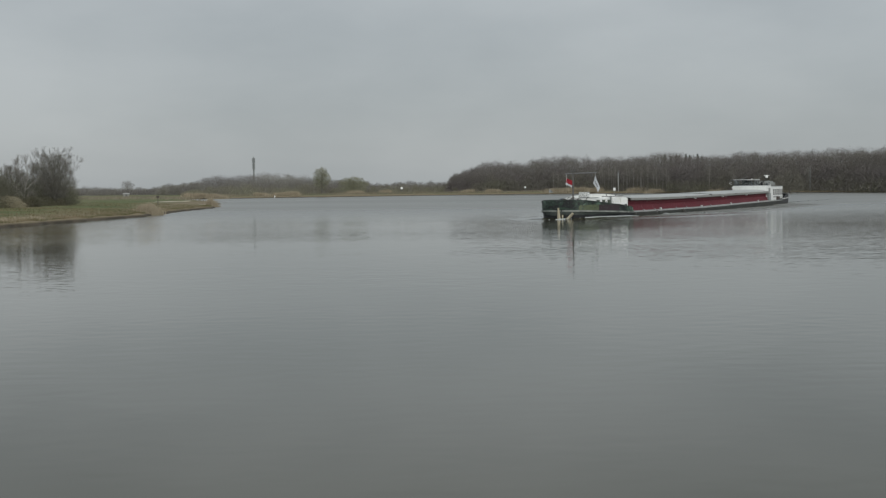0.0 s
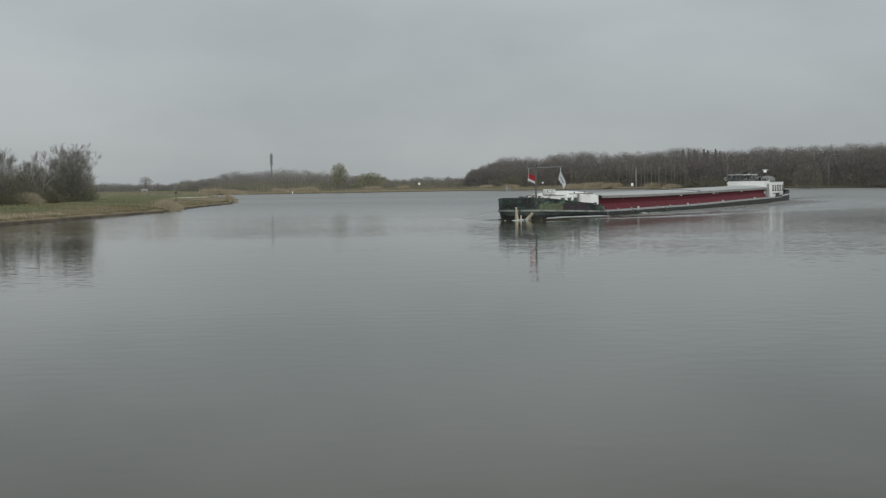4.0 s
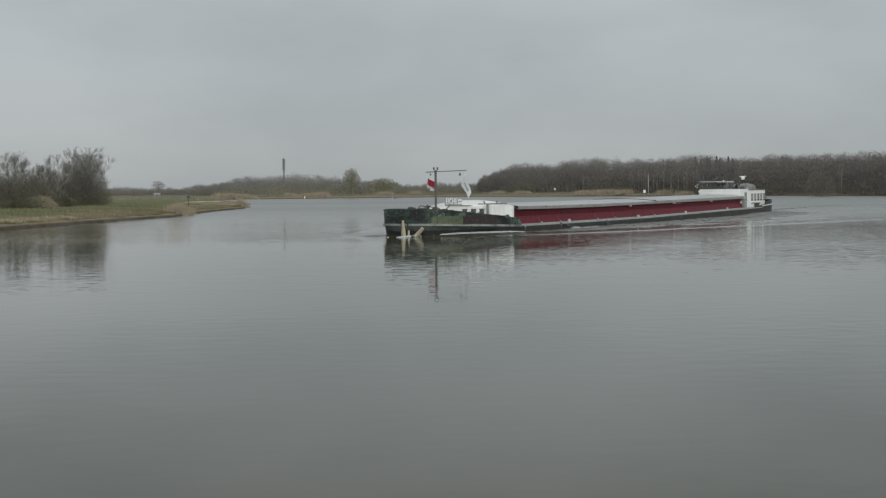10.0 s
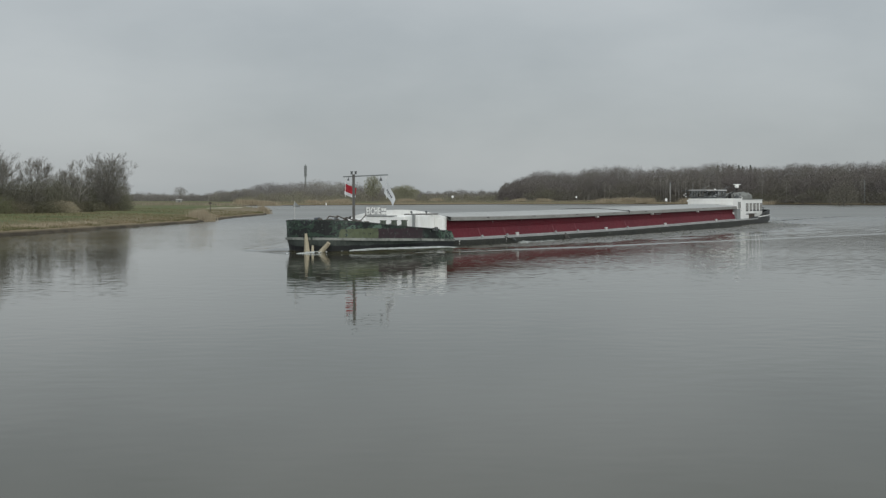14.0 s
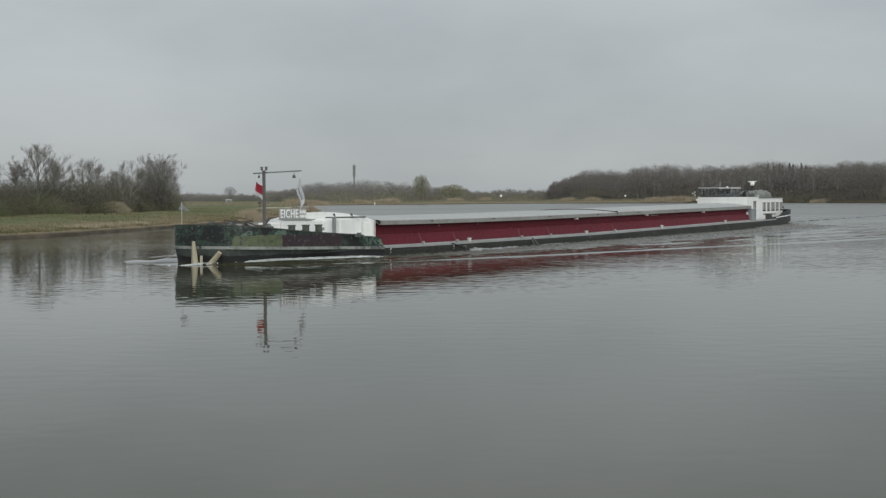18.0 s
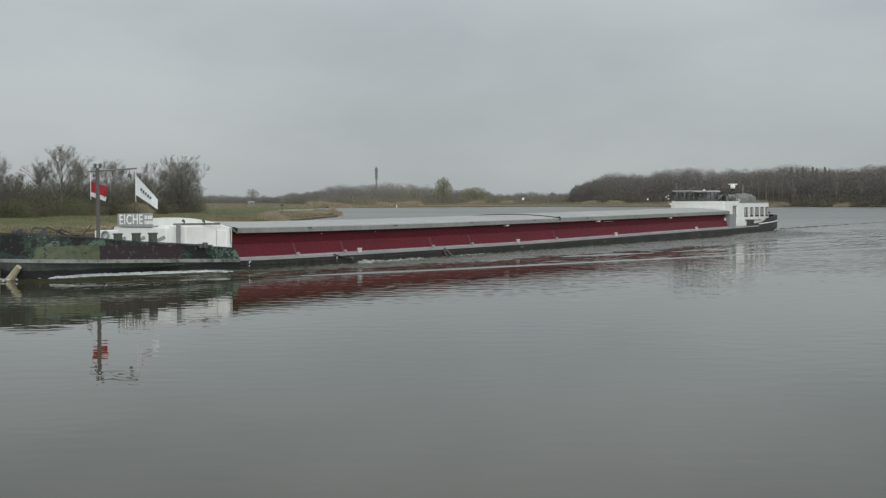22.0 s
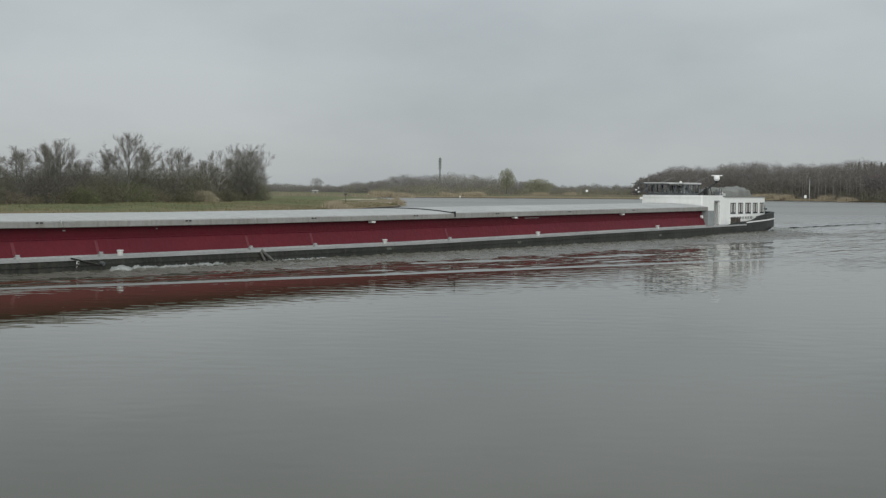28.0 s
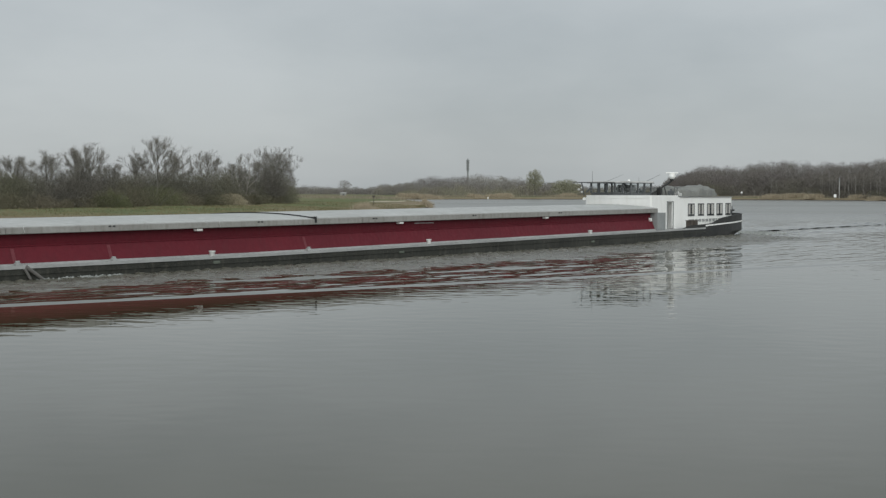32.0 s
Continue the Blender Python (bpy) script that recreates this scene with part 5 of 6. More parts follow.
    part("joint_seal", bm, M_RUBBER, boat, "black rubber joint across the hatches")
    for x in (-14.6, -21.8, -29.4, -37.0, -44.3, -52.0, -60.0):
        bm = blank()
        box(bm, x - 0.14, x - 0.02, COAM + 0.255, COAM + 0.275, coam_z(x) + 0.05, coam_z(x) + 0.1, 0.01)
        part("lashing_eye", bm, M_RUBBER, boat)
        bm = blank()
        box(bm, x + 0.05, x + 0.17, COAM + 0.255, COAM + 0.275, coam_z(x) + 0.05, coam_z(x) + 0.1, 0.01)
        part("lashing_eye", bm, M_RUBBER, boat)
    for x in (-15.55, -25.6, -34.7):
        bm = blank()
        tube(bm, (x, COAM + 0.275, coam_z(x) + 0.15), (x + 0.02, COAM + 0.29, coam_z(x) + 0.06), 0.012, 0.012, 5)
        tube(bm, (x + 0.02, COAM + 0.29, coam_z(x) + 0.06), (x - 0.04, COAM + 0.28, coam_z(x) - 0.06), 0.012, 0.012, 5)
        part("lashing_hook", bm, M_OFFWHITE, boat, "thin pale lashing hook on the hatch lip")
    for x in (-33.75, -46.3, -58.8):
        bm = blank()
        box(bm, x - 0.15, x + 0.15, COAM + 0.0, COAM + 0.2, coam_z(x) - 0.2, coam_z(x) - 0.11, 0.025)
        tube(bm, (x, COAM + 0.1, coam_z(x) - 0.11), (x, COAM + 0.1, coam_z(x) - 0.02), 0.03, 0.03, 8)
        part("deck_lamp", bm, M_WHITE, boat, "small white lamp under the hatch lip")


def bollard(boat, x, y, z, mat, r=0.14, h=0.34, pair=0.0):
    """A mooring bitt: post with a wider cap on a foot plate."""
    bm = blank()
    for dx in ((-pair / 2, pair / 2) if pair else (0,)):
        tube(bm, (x + dx, y, z), (x + dx, y, z + h), r, r, 12)
        tube(bm, (x + dx, y, z + h), (x + dx, y, z + h + 0.05), r * 1.25, r * 1.15, 12)
    box(bm, x - pair / 2 - r * 1.4, x + pair / 2 + r * 1.4, y - r * 1.4, y + r * 1.4, z - 0.01, z + 0.03, 0.01)
    return part("bollard", bm, mat, boat)


def build_foreship(boat):
    # white fore-house
    house = new("fore_house")
    house.parent = boat
    house["label"] = "low white-painted fore-house"
    bm = blank()
    box(bm, -9.27, -7.0, -2.1, -0.85, 0.35, 1.5, 0.06)
    part("low_wall", bm, M_WHITE, house)
    bm = blank()
    box(bm, -9.26, -7.05, -0.84, 1.62, 0.35, 1.64, 0.07)
    part("wall", bm, M_WHITE, house)
    bm = blank()
    box(bm, -9.25, -7.3, 1.0, 2.45, 0.35, 1.70, 0.06)
    part("side_wall", bm, M_WHITE, house)
    bm = blank()
    box(bm, -8.9, -7.0, -0.9, 0.98, 1.645, 1.67, 0.01)
    part("roof_edge", bm, M_GREY, house)
    bm = blank()
    ring(bm, (-6.93, -1.45, 1.28), (1, 0, 0.1), 0.17, 0.045, 20, 8)
    part("life_ring", bm, M_GREY, boat, "pale life ring on the fore-house wall")
    bm = blank()
    box(bm, -9.30, -9.24, 2.45, 2.95, 0.45, 1.5, 0.03)
    part("store_door", bm, M_WHITE, boat, "white door in the bulkhead")
    # name board with its letters
    board = new("name_board")
    board.parent = boat
    board["label"] = "grey name board with white letters"
    board.matrix_local = Matrix.Translation((-7.83, -0.63, 0)) @ Matrix.Rotation(radians(72), 4, "Z") @ Matrix.Translation((7.155, 0.04, 0))
    bm = blank()
    box(bm, -7.18, -7.13, -0.86, 0.78, 1.66, 2.18, 0.012)
    part("board", bm, M_DECK, board)
    for dy in (-0.7, 0.6):
        bm = blank()
        box(bm, -7.22, -7.18, dy - 0.03, dy + 0.03, 1.7, 2.05, 0.006)
        part("bracket", bm, M_DGREY, board)
    cu = bpy.data.curves.new("letters", "FONT")
    cu.body, cu.size, cu.extrude, cu.align_x, cu.align_y = "EICHE", 0.57, 0.012, "LEFT", "CENTER"
    cu.offset = 0.006
    cu.space_character = 1.12
    cu.materials.append(M_WHITE)
    txt = new("letters", cu)
    txt.parent = board
    txt.matrix_local = Matrix.Translation((-7.115, -0.82, 1.92)) @ Matrix(((0, 0, 1, 0), (0.66, 0, 0, 0), (0, 1, 0, 0), (0, 0, 0, 1)))
    # the last part of the name cannot be read: bars
    for k in range(10):
        bm = blank()
        y, z = 0.37 + 0.08 * (k % 5), 1.73 + 0.21 * (k // 5)
        box(bm, -7.125, -7.11, y, y + (0.06 if k % 3 else 0.045), z, z + 0.15, 0.004)
        part("bar", bm, M_WHITE, board)
    # mast with crossbar, lamps and flag lines
    mast = new("mast")
    mast.parent = boat
    mast["label"] = "dark wooden signal mast with a crossbar"
    bm = blank()
    box(bm, -6.26, -6.14, -1.21, -1.09, 0.5, 4.02, 0.015)
    part("post", bm, M_MAST, mast)
    bm = blank()
    tube(bm, (-6.6, -2.05, 3.9), (-5.75, 1.3, 3.97), 0.033, 0.033, 8)
    part("crossbar", bm, M_GREY, mast, "thin grey crossbar")
    for dy in (-0.12, 0.14):
        bm = blank()
        tube(bm, (-6.2, -1.15 + dy, 4.02), (-6.2, -1.15 + dy, 4.14), 0.06, 0.05, 8)
        tube(bm, (-6.2, -1.15 + dy, 4.14), (-6.2, -1.15 + dy, 4.2), 0.085, 0.06, 8)
        part("mast_lamp", bm, M_DGREY, mast)
    for y, r in ((-1.72, 0.06), (0.72, 0.085)):
        bm = blank()
        x = -6.17 + 0.25 * y
        tube(bm, (x, y, 3.9), (x, y, 3.76), 0.015, 0.015, 6)
        tube(bm, (x, y, 3.78), (x, y, 3.78 - 1.7 * r), r * 0.7, r, 10)
        part("hanging_lamp", bm, M_DGREY, mast)
    for y, z in ((-1.95, 2.75), (1.12, 2.65)):
        bm = blank()
        x = -6.17 + 0.25 * y
        tube(bm, (x, y, 3.9), (x, y, z), 0.012, 0.012, 5)
        part("flag_line", bm, M_WHITE, mast)
    # exhaust post, pipes and vents by the house
    bm = blank()
    tube(bm, (-7.2, 2.15, 0.4), (-7.2, 2.15, 1.74), 0.085, 0.085, 10)
    tube(bm, (-7.2, 2.15, 1.74), (-7.2, 2.15, 1.79), 0.11, 0.1, 10)
    part("vent_post", bm, M_GREY, boat, "weathered grey vent post beside the fore-house")
    bm = blank()
    tube(bm, (-7.3, 2.0, 1.76), (-9.15, 2.7, 1.76), 0.04, 0.04, 8)
    part("derrick_bar", bm, M_MAST, boat)
    bm = blank()
    tube(bm, (-8.4, 0.9, 1.74), (-8.9, 2.4, 1.76), 0.035, 0.035, 8)
    part("derrick_bar", bm, M_MAST, boat)
    for x, y in ((-8.6, 1.3), (-8.9, 2.1)):
        bm = blank()
        tube(bm, (x, y, 1.68), (x, y, 1.86), 0.03, 0.03, 8)
        tube(bm, (x, y, 1.85), (x + 0.09, y, 1.89), 0.045, 0.06, 8)
        part("cowl_vent", bm, M_DGREY, boat)
    for x, y in ((-3.82, 2.04), (-4.48, 2.36), (-5.06, 2.68)):
        bm = blank()
        z = deck_z(x)
        box(bm, x - 0.12, x + 0.12, y - 0.12, y + 0.12, z, 1.42, 0.02)
        box(bm, x - 0.14, x + 0.14, y - 0.14, y + 0.14, 1.42, 1.48, 0.015)
        tube(bm, (x + 0.12, y, 1.25), (x + 0.15, y, 1.25), 0.05, 0.05, 8)
        part("vent_box", bm, M_GREENBOX, boat, "square grey-green vent box on the foredeck")
    # added slanted plates stand in for the shadows beside the vent boxes
    for x, y in ((-5.0, 0.75), (-5.6, 1.2), (-6.2, 1.7)):
        bm = blank()
        vs = [bm.verts.new(p) for p in ((x, y, 1.12), (x - 0.35, y + 0.3, 1.32), (x - 0.38, y + 0.33, 1.2), (x - 0.1, y + 0.08, 1.05))]
        top = [bm.verts.new(v.co + Vector((0.03, -0.03, 0.0))) for v in vs]
        bm.faces.new(vs)
        bm.faces.new(top[::-1])
        for i in range(4):
            bm.faces.new((vs[i], top[i], top[(i + 1) % 4], vs[(i + 1) % 4]))
        part("vent_shadow_plate", bm, M_GREY, boat)
    # windlass with its motor, gear wheel, pipes and levers
    bm = blank()
    tube(bm, (-1.55, -0.75, 1.42), (-1.55, 0.35, 1.42), 0.1, 0.12, 10)
    box(bm, -1.8, -1.3, -0.35, 0.15, 0.6, 1.38, 0.05)
    windlass = part("windlass", bm, M_RUST, boat, "dark worn anchor windlass on the foredeck")
    bm = blank()
    tube(bm, (-1.2, -0.62, 1.48), (-1.2, -0.36, 1.52), 0.17, 0.15, 12)
    box(bm, -1.35, -1.05, -0.66, -0.4, 1.2, 1.42, 0.04)
    part("motor", bm, M_BLUE, windlass, "dark blue motor housing")
    bm = blank()
    tube(bm, (-1.55, 0.38, 1.42), (-1.55, 0.46, 1.42), 0.23, 0.23, 16)
    part("gear_wheel", bm, M_DGREY, windlass)
    for p, q, e in (((-1.7, 0.1, 1.45), (-1.9, 0.3, 1.74), (-2.3, 0.75, 1.5)), ((-1.4, -0.1, 1.5), (-1.55, 0.0, 1.72), (-1.9, 0.35, 1.66)), ((-2.0, 0.5, 1.3), (-2.2, 0.7, 1.66), (-2.6, 1.1, 1.4))):
        bm = blank()
        tube(bm, p, q, 0.03, 0.03, 6)
        tube(bm, q, e, 0.03, 0.03, 6)
        part("pipe", bm, M_RUST, windlass)
    bm = blank()
    ring(bm, (-2.0, 0.75, 1.48), (0.3, 1, 0), 0.16, 0.018, 16, 5)
    part("brake_wheel", bm, M_RUST, windlass)
    for x, y in ((-1.0, 1.1), (-1.0, -1.1), (-6.3, 2.75), (-6.3, -2.75)):
        bollard(boat, x, y, deck_z(x), M_HULL_BOW, 0.12, 0.4, 0.0)
    bm = blank()
    for i in range(5):
        ring(bm, (-3.2, -0.6, 0.72 + 0.05 * i), (0, 0, 1), 0.42 - 0.02 * (i % 2), 0.03, 18, 5)
    part("rope_coil", bm, M_CREAM, boat, "coil of pale rope on the foredeck")
    bm = blank()
    tube(bm, (-2.7, 1.0, 1.2), (-3.15, 1.35, 1.78), 0.035, 0.025, 6)
    tube(bm, (-2.75, 1.0, 1.35), (-2.2, 0.6, 1.5), 0.03, 0.03, 6)
    part("brake_lever", bm, M_RUST, windlass)
    for x, y, r, h in ((-2.3, 1.35, 0.16, 0.92), (-2.75, 1.6, 0.13, 0.86), (-0.75, 0.5, 0.14, 0.95), (-0.6, 0.0, 0.11, 0.98)):
        bm = blank()
        tube(bm, (x, y, deck_z(x)), (x, y, deck_z(x) + h), r, r * 0.9, 10)
        tube(bm, (x, y, deck_z(x) + h), (x, y, deck_z(x) + h + 0.07), r * 1.3, r * 1.1, 10)
        part("mooring_post", bm, M_RUST, boat)
    # heaped anchor chain
    bm = blank()
    for i in range(26):
        t = 2.4 * i
        q = 0.3 * (1 - i / 34)
        ring(bm, (-1.2 + q * math.cos(t), 0.75 + q * math.sin(t), 1.25 + 0.011 * i), (math.sin(i * 1.7), math.cos(i * 2.3), 0.8), 0.07, 0.018, 8, 4)
    part("anchor_chain", bm, M_RUST, boat, "heap of rusty anchor chain")
    # jackstaff with pennant
    bm = blank()
    tube(bm, (0.05, -1.15, 1.4), (0.05, -1.15, 2.55), 0.016, 0.011, 8)
    part("jackstaff", bm, M_OFFWHITE, boat, "thin white jackstaff at the stem")
    # pale timber fenders at the stem
    bm = blank()
    for p0, p1, r0, r1 in (((0.34, -0.2, -0.4), (0.4, -0.25, 0.84), 0.19, 0.07),):
        tube(bm, p0, p1, r0, r1, 8)
    part("stem_fender", bm, M_CREAM, boat, "pale pointed timber fender at the stem")
    bm = blank()
    tube(bm, (0.3, 0.3, -0.45), (0.26, 1.06, 0.36), 0.17, 0.11, 8)
    part("stem_fender", bm, M_CREAM, boat, "pale slanting timber fender beside the stem")
    bm = blank()
    tube(bm, (0.36, 0.12, -0.4), (0.36, 0.14, 0.22), 0.07, 0.06, 8)
    part("stem_fender", bm, M_CREAM, boat, "short pale timber stub between the fenders")
    # hawse pipe, name plate bars and fittings on the bulwark
    for x in (-7.9,):
        bm = blank()
        w = half(x)
        box(bm, x - 0.05, x + 0.05, w + 0.004, w + 0.05, deck_z(x) + 0.05, rail_z(x) - 0.02, 0.012)
        part("bulwark_rib", bm, M_CAMO, boat)
    bm = blank()
    tube(bm, (-7.0, 3.66, 0.86), (-7.0, 3.66, 1.06), 0.1, 0.1, 10)
    tube(bm, (-6.75, 3.63, 0.86), (-6.75, 3.63, 1.02), 0.08, 0.08, 10)
    part("fairlead", bm, M_DGREY, boat)


def build_midship(boat):
    for x in (-17.75, -33.75, -47.5, -62.2):
        z = deck_z(x)
        bollard(boat, x, 3.9, z, M_OFFWHITE, 0.1, 0.19)["label"] = "white mooring bollard on the side deck"
    for x in (-17.65, -33.5, -62.0):
        bollard(boat, x, -3.9, deck_z(x), M_OFFWHITE, 0.1, 0.19)
    # water outlet, mooring lines, ladder rungs and timber fender
    bm = blank()
    tube(bm, (-16.6, 4.1, 0.12), (-16.6, 4.3, 0.1), 0.07, 0.07, 10)
    part("water_outlet", bm, M_DGREY, boat)
    bm = blank()
    tube(bm, (-15.2, 4.2, 0.33), (-16.4, 4.24, 0.08), 0.025, 0.025, 6)
    part("rope", bm, M_HULL, boat)
    bm = blank()
    tube(bm, (-25.0, 4.2, 0.3), (-25.55, 4.34, -0.1), 0.07, 0.05, 8)
    tube(bm, (-24.95, 4.2, 0.24), (-25.1, 4.3, -0.1), 0.05, 0.04, 8)
    part("timber_fender", bm, M_MAST, boat, "weathered timber fender hanging over the side")
    for x in (-33.7, -45.1, -62.0):
        bm = blank()
        box(bm, x - 0.18, x + 0.18, 4.155, 4.19, 0.06, 0.17, 0.02)
        part("hull_plate", bm, M_GREENBOX, boat)


def pane_row(boat, house, x, wide, z0, z1, y):
    """A framed window with a dark pane and pale curtains in the house's port wall."""
    win = new("window")
    win.parent = house
    bm = blank()
    t = 0.045
    box(bm, x - t, x + wide + t, y, y + 0.03, z0 - t, z0)
    box(bm, x - t, x + wide + t, y, y + 0.03, z1, z1 + t)
    box(bm, x - t, x, y, y + 0.03, z0, z1)
    box(bm, x + wide, x + wide + t, y, y + 0.03, z0, z1)
    part("window_frame", bm, M_DGREY, win)
    bm = blank()
    box(bm, x, x + wide, y + 0.004, y + 0.012, z0, z1)
    part("pane", bm, M_GLASS, win)
    bm = blank()
    for q in (0.0, 0.64):
        ys = [y + 0.013 + 0.006 * (k % 2) for k in range(7)]
        xs = [x + wide * (q + 0.36 * k / 6) for k in range(7)]
        loft(bm, [[(a, b, z0 + 0.06) for a, b in zip(xs, ys)], [(a, b, z1 - 0.02) for a, b in zip(xs, ys)]])
    part("curtain", bm, M_CURTAIN, win)


def build_aftship(boat):
    house = new("aft_house")
    house.parent = boat
    house["label"] = "white-painted aft deckhouse with rounded corners"
    d = 0.54
    wide = 2.9

    def rounded(x0, x1, y0, y1, r, n=5):
        pts = []
        for cx, cy, a0 in ((x1 - r, y1 - r, 0), (x0 + r, y1 - r, 90), (x0 + r, y0 + r, 180), (x1 - r, y0 + r, 270)):
            pts += [(cx + r * math.cos(radians(a0 + 90 * i / n)), cy + r * math.sin(radians(a0 + 90 * i / n))) for i in range(n + 1)]
        return pts

    # the wall has a real doorway: two blocks with the door recess between
    bm = prism(blank(), rounded(-73.4, -71.3, -1.5, wide, 0.12), d, 2.40)
    part("wall", bm, M_WHITE, house)
    bm = prism(blank(), rounded(-82.95, -74.1, -1.7, wide, 0.35), d, 2.40)
    part("wall", bm, M_WHITE, house)
    # cabin interior as one dark grey block, its shade put into the colour
    bm = blank()
    box(bm, -74.13, -73.37, -1.45, wide - 0.45, d, 2.38)
    part("doorway_dark", bm, M_DGREY, house)
    bm = blank()
    box(bm, -74.45, -73.3, wide - 0.46, wide - 0.003, 2.12, 2.4)
    part("lintel", bm, M_WHITE, house)
    bm = blank()
    box(bm, 0, 0.5, -0.02, 0.02, d + 0.06, 2.1, 0.01)
    dr = part("door", bm, M_WHITE, house, "white cabin door standing ajar")
    dr.matrix_local = pose(-74.09, wide - 0.02, 0, 0, 0, 24)
    bm = blank()
    tube(bm, (0.44, 0.05, 1.3), (0.44, 0.05, 1.42), 0.015, 0.015, 6)
    part("door_handle", bm, M_DGREY, dr)
    bm = blank()
    for x in (-74.16, -73.36):
        box(bm, x - 0.03, x + 0.03, wide - 0.02, wide + 0.02, d, 2.13)
    box(bm, -74.19, -73.33, wide - 0.02, wide + 0.02, 2.13, 2.18)
    part("door_frame", bm, M_GREY, house)
    bm = blank()
    prism(bm, rounded(-82.97, -74.95, -1.76, wide + 0.06, 0.3), 2.405, 2.44)
    part("roof", bm, M_GREY, house, "flat grey roof edge of the deckhouse")
    for i, (x, w) in enumerate(((-77.05, 0.82), (-78.4, 0.74), (-79.9, 0.92), (-81.2, 0.8), (-82.45, 0.68))):
        pane_row(boat, house, x, w, 1.3, 1.98, wide)
    bm = blank()
    box(bm, -80.4, -76.3, wide + 0.002, wide + 0.02, 0.9, 1.06, 0.004)
    part("panel_strip", bm, M_DECK, house, "pale grey panel strip under the windows")
    # wheelhouse base, flush with the hatches
    bm = blank()
    prism(bm, rounded(-74.9, -71.27, -1.45, 2.905, 0.15), 2.36, 2.52)
    part("wheelhouse_base", bm, M_WHITE, house)
    bm = blank()
    tube(bm, (-70.98, -1.4, 2.3), (-71.1, -1.4, 2.3), 0.09, 0.09, 10)
    part("lamp", bm, M_WHITE, house)
    wh = new("wheelhouse")
    wh.parent = boat
    wh["label"] = "low dark-framed wheelhouse with a flat white roof"
    xa, xb, ya, yb = -71.7, -74.3, -1.3, 1.35
    bm = blank()
    box(bm, xb, xa, ya, yb, 2.525, 2.69, 0.02)
    part("sill_band", bm, M_DGREY, wh)
    posts = []
    for i in range(6):
        posts.append((xa, ya + (yb - ya) * i / 5))
    for i in range(1, 4):
        posts.append((xa + (xb - xa) * i / 3, yb))
    for i in range(3):
        posts.append((xb, ya + (yb - ya) * i / 3))
    for i in range(1, 3):
        posts.append((xa + (xb - xa) * i / 3, ya))
    for x, y in posts:
        bm = blank()
        box(bm, x - 0.05, x + 0.05, y - 0.05, y + 0.05, 2.63, 3.24, 0.012)
        part("window_post", bm, M_DGREY, wh)
    ringpts = [(xa, ya), (xa, yb), (xb, yb), (xb, ya)]
    for (p, q) in zip(ringpts, ringpts[1:] + ringpts[:1]):
        bm = blank()
        cx, cy = (p[0] + q[0]) / 2, (p[1] + q[1]) / 2
        lx, ly = abs(p[0] - q[0]) / 2, abs(p[1] - q[1]) / 2
        box(bm, cx - max(lx, 0.004), cx + max(lx, 0.004), cy - max(ly, 0.004), cy + max(ly, 0.004), 2.63, 3.24)
        g = part("pane", bm, M_WHGLASS, wh, "clear wheelhouse pane")
        g.visible_shadow = False
    bm = blank()
    box(bm, xb + 0.7, xb + 1.5, -0.4, 0.7, 2.55, 3.0, 0.04)
    box(bm, xb + 0.5, xb + 0.62, -0.6, 0.6, 2.55, 3.15, 0.03)
    part("console", bm, M_GREY, wh)
    bm = blank()
    ring(bm, (xa - 0.95, 0.5, 2.9), (1, 0, 0.2), 0.26, 0.02, 20, 5)
    part("wheel", bm, M_DGREY, wh)
    bm = blank()
    box(bm, xb - 0.12, xa + 0.22, ya - 0.15, yb + 0.15, 3.245, 3.36, 0.03)
    part("roof", bm, M_OFFWHITE, wh, "flat pale wheelhouse roof")
    bm = blank()
    box(bm, xb - 0.1, xa + 0.25, ya - 0.18, yb + 0.18, 3.225, 3.25, 0.008)
    part("roof_trim", bm, M_DGREY, wh)
    bm = blank()
    box(bm, -70.7, -70.25, -1.75, 0.6, 3.26, 3.30, 0.01)
    tube(bm, (-70.5, -1.5, 3.27), (-71.5, -1.3, 3.27), 0.025, 0.025, 6)
    tube(bm, (-70.5, 0.4, 3.27), (-71.5, 0.4, 3.27), 0.025, 0.025, 6)
    part("visor", bm, M_DGREY, wh, "thin dark visor before the wheelhouse")
    for p0, p1, r in (((-71.2, -1.5, 2.5), (-70.9, -1.5, 3.25), 0.03), ((-71.0, -1.25, 2.7), (-71.3, -1.05, 3.0), 0.06)):
        bm = blank()
        tube(bm, p0, p1, r, r, 6)
        part("bracket", bm, M_DGREY, wh)
    for p0, p1 in (((-71.3, -1.0, 3.3), (-71.3, -1.0, 3.95)), ((-72.2, -0.6, 3.32), (-72.9, 0.2, 3.75)), ((-74.0, 1.1, 3.32), (-74.6, 1.8, 3.75)), ((-73.4, 1.0, 3.32), (-73.4, 1.0, 3.6))):
        bm = blank()
        tube(bm, p0, p1, 0.02, 0.01, 5)
        part("aerial", bm, M_GREY, wh)
    bm = blank()
    tube(bm, (-72.3, 0.9, 3.32), (-72.3, 0.9, 3.46), 0.09, 0.07, 10)
    part("search_lamp", bm, M_WHITE, wh)
    for x, y, z in ((-71.15, -1.62, 2.72), (-71.15, -1.62, 2.98), (-71.0, -1.75, 2.86)):
        bm = blank()
        tube(bm, (x - 0.08, y, z), (x + 0.06, y, z), 0.045, 0.055, 10)
        part("signal_lamp", bm, M_WHITE, wh, "small white signal lamp")
    # white rail before the panel strip
    for i in range(9):
        x = -76.4 - 0.5 * i
        bm = blank()
        tube(bm, (x, wide + 0.35, 0.6), (x, wide + 0.35, 1.1), 0.02, 0.02, 6)
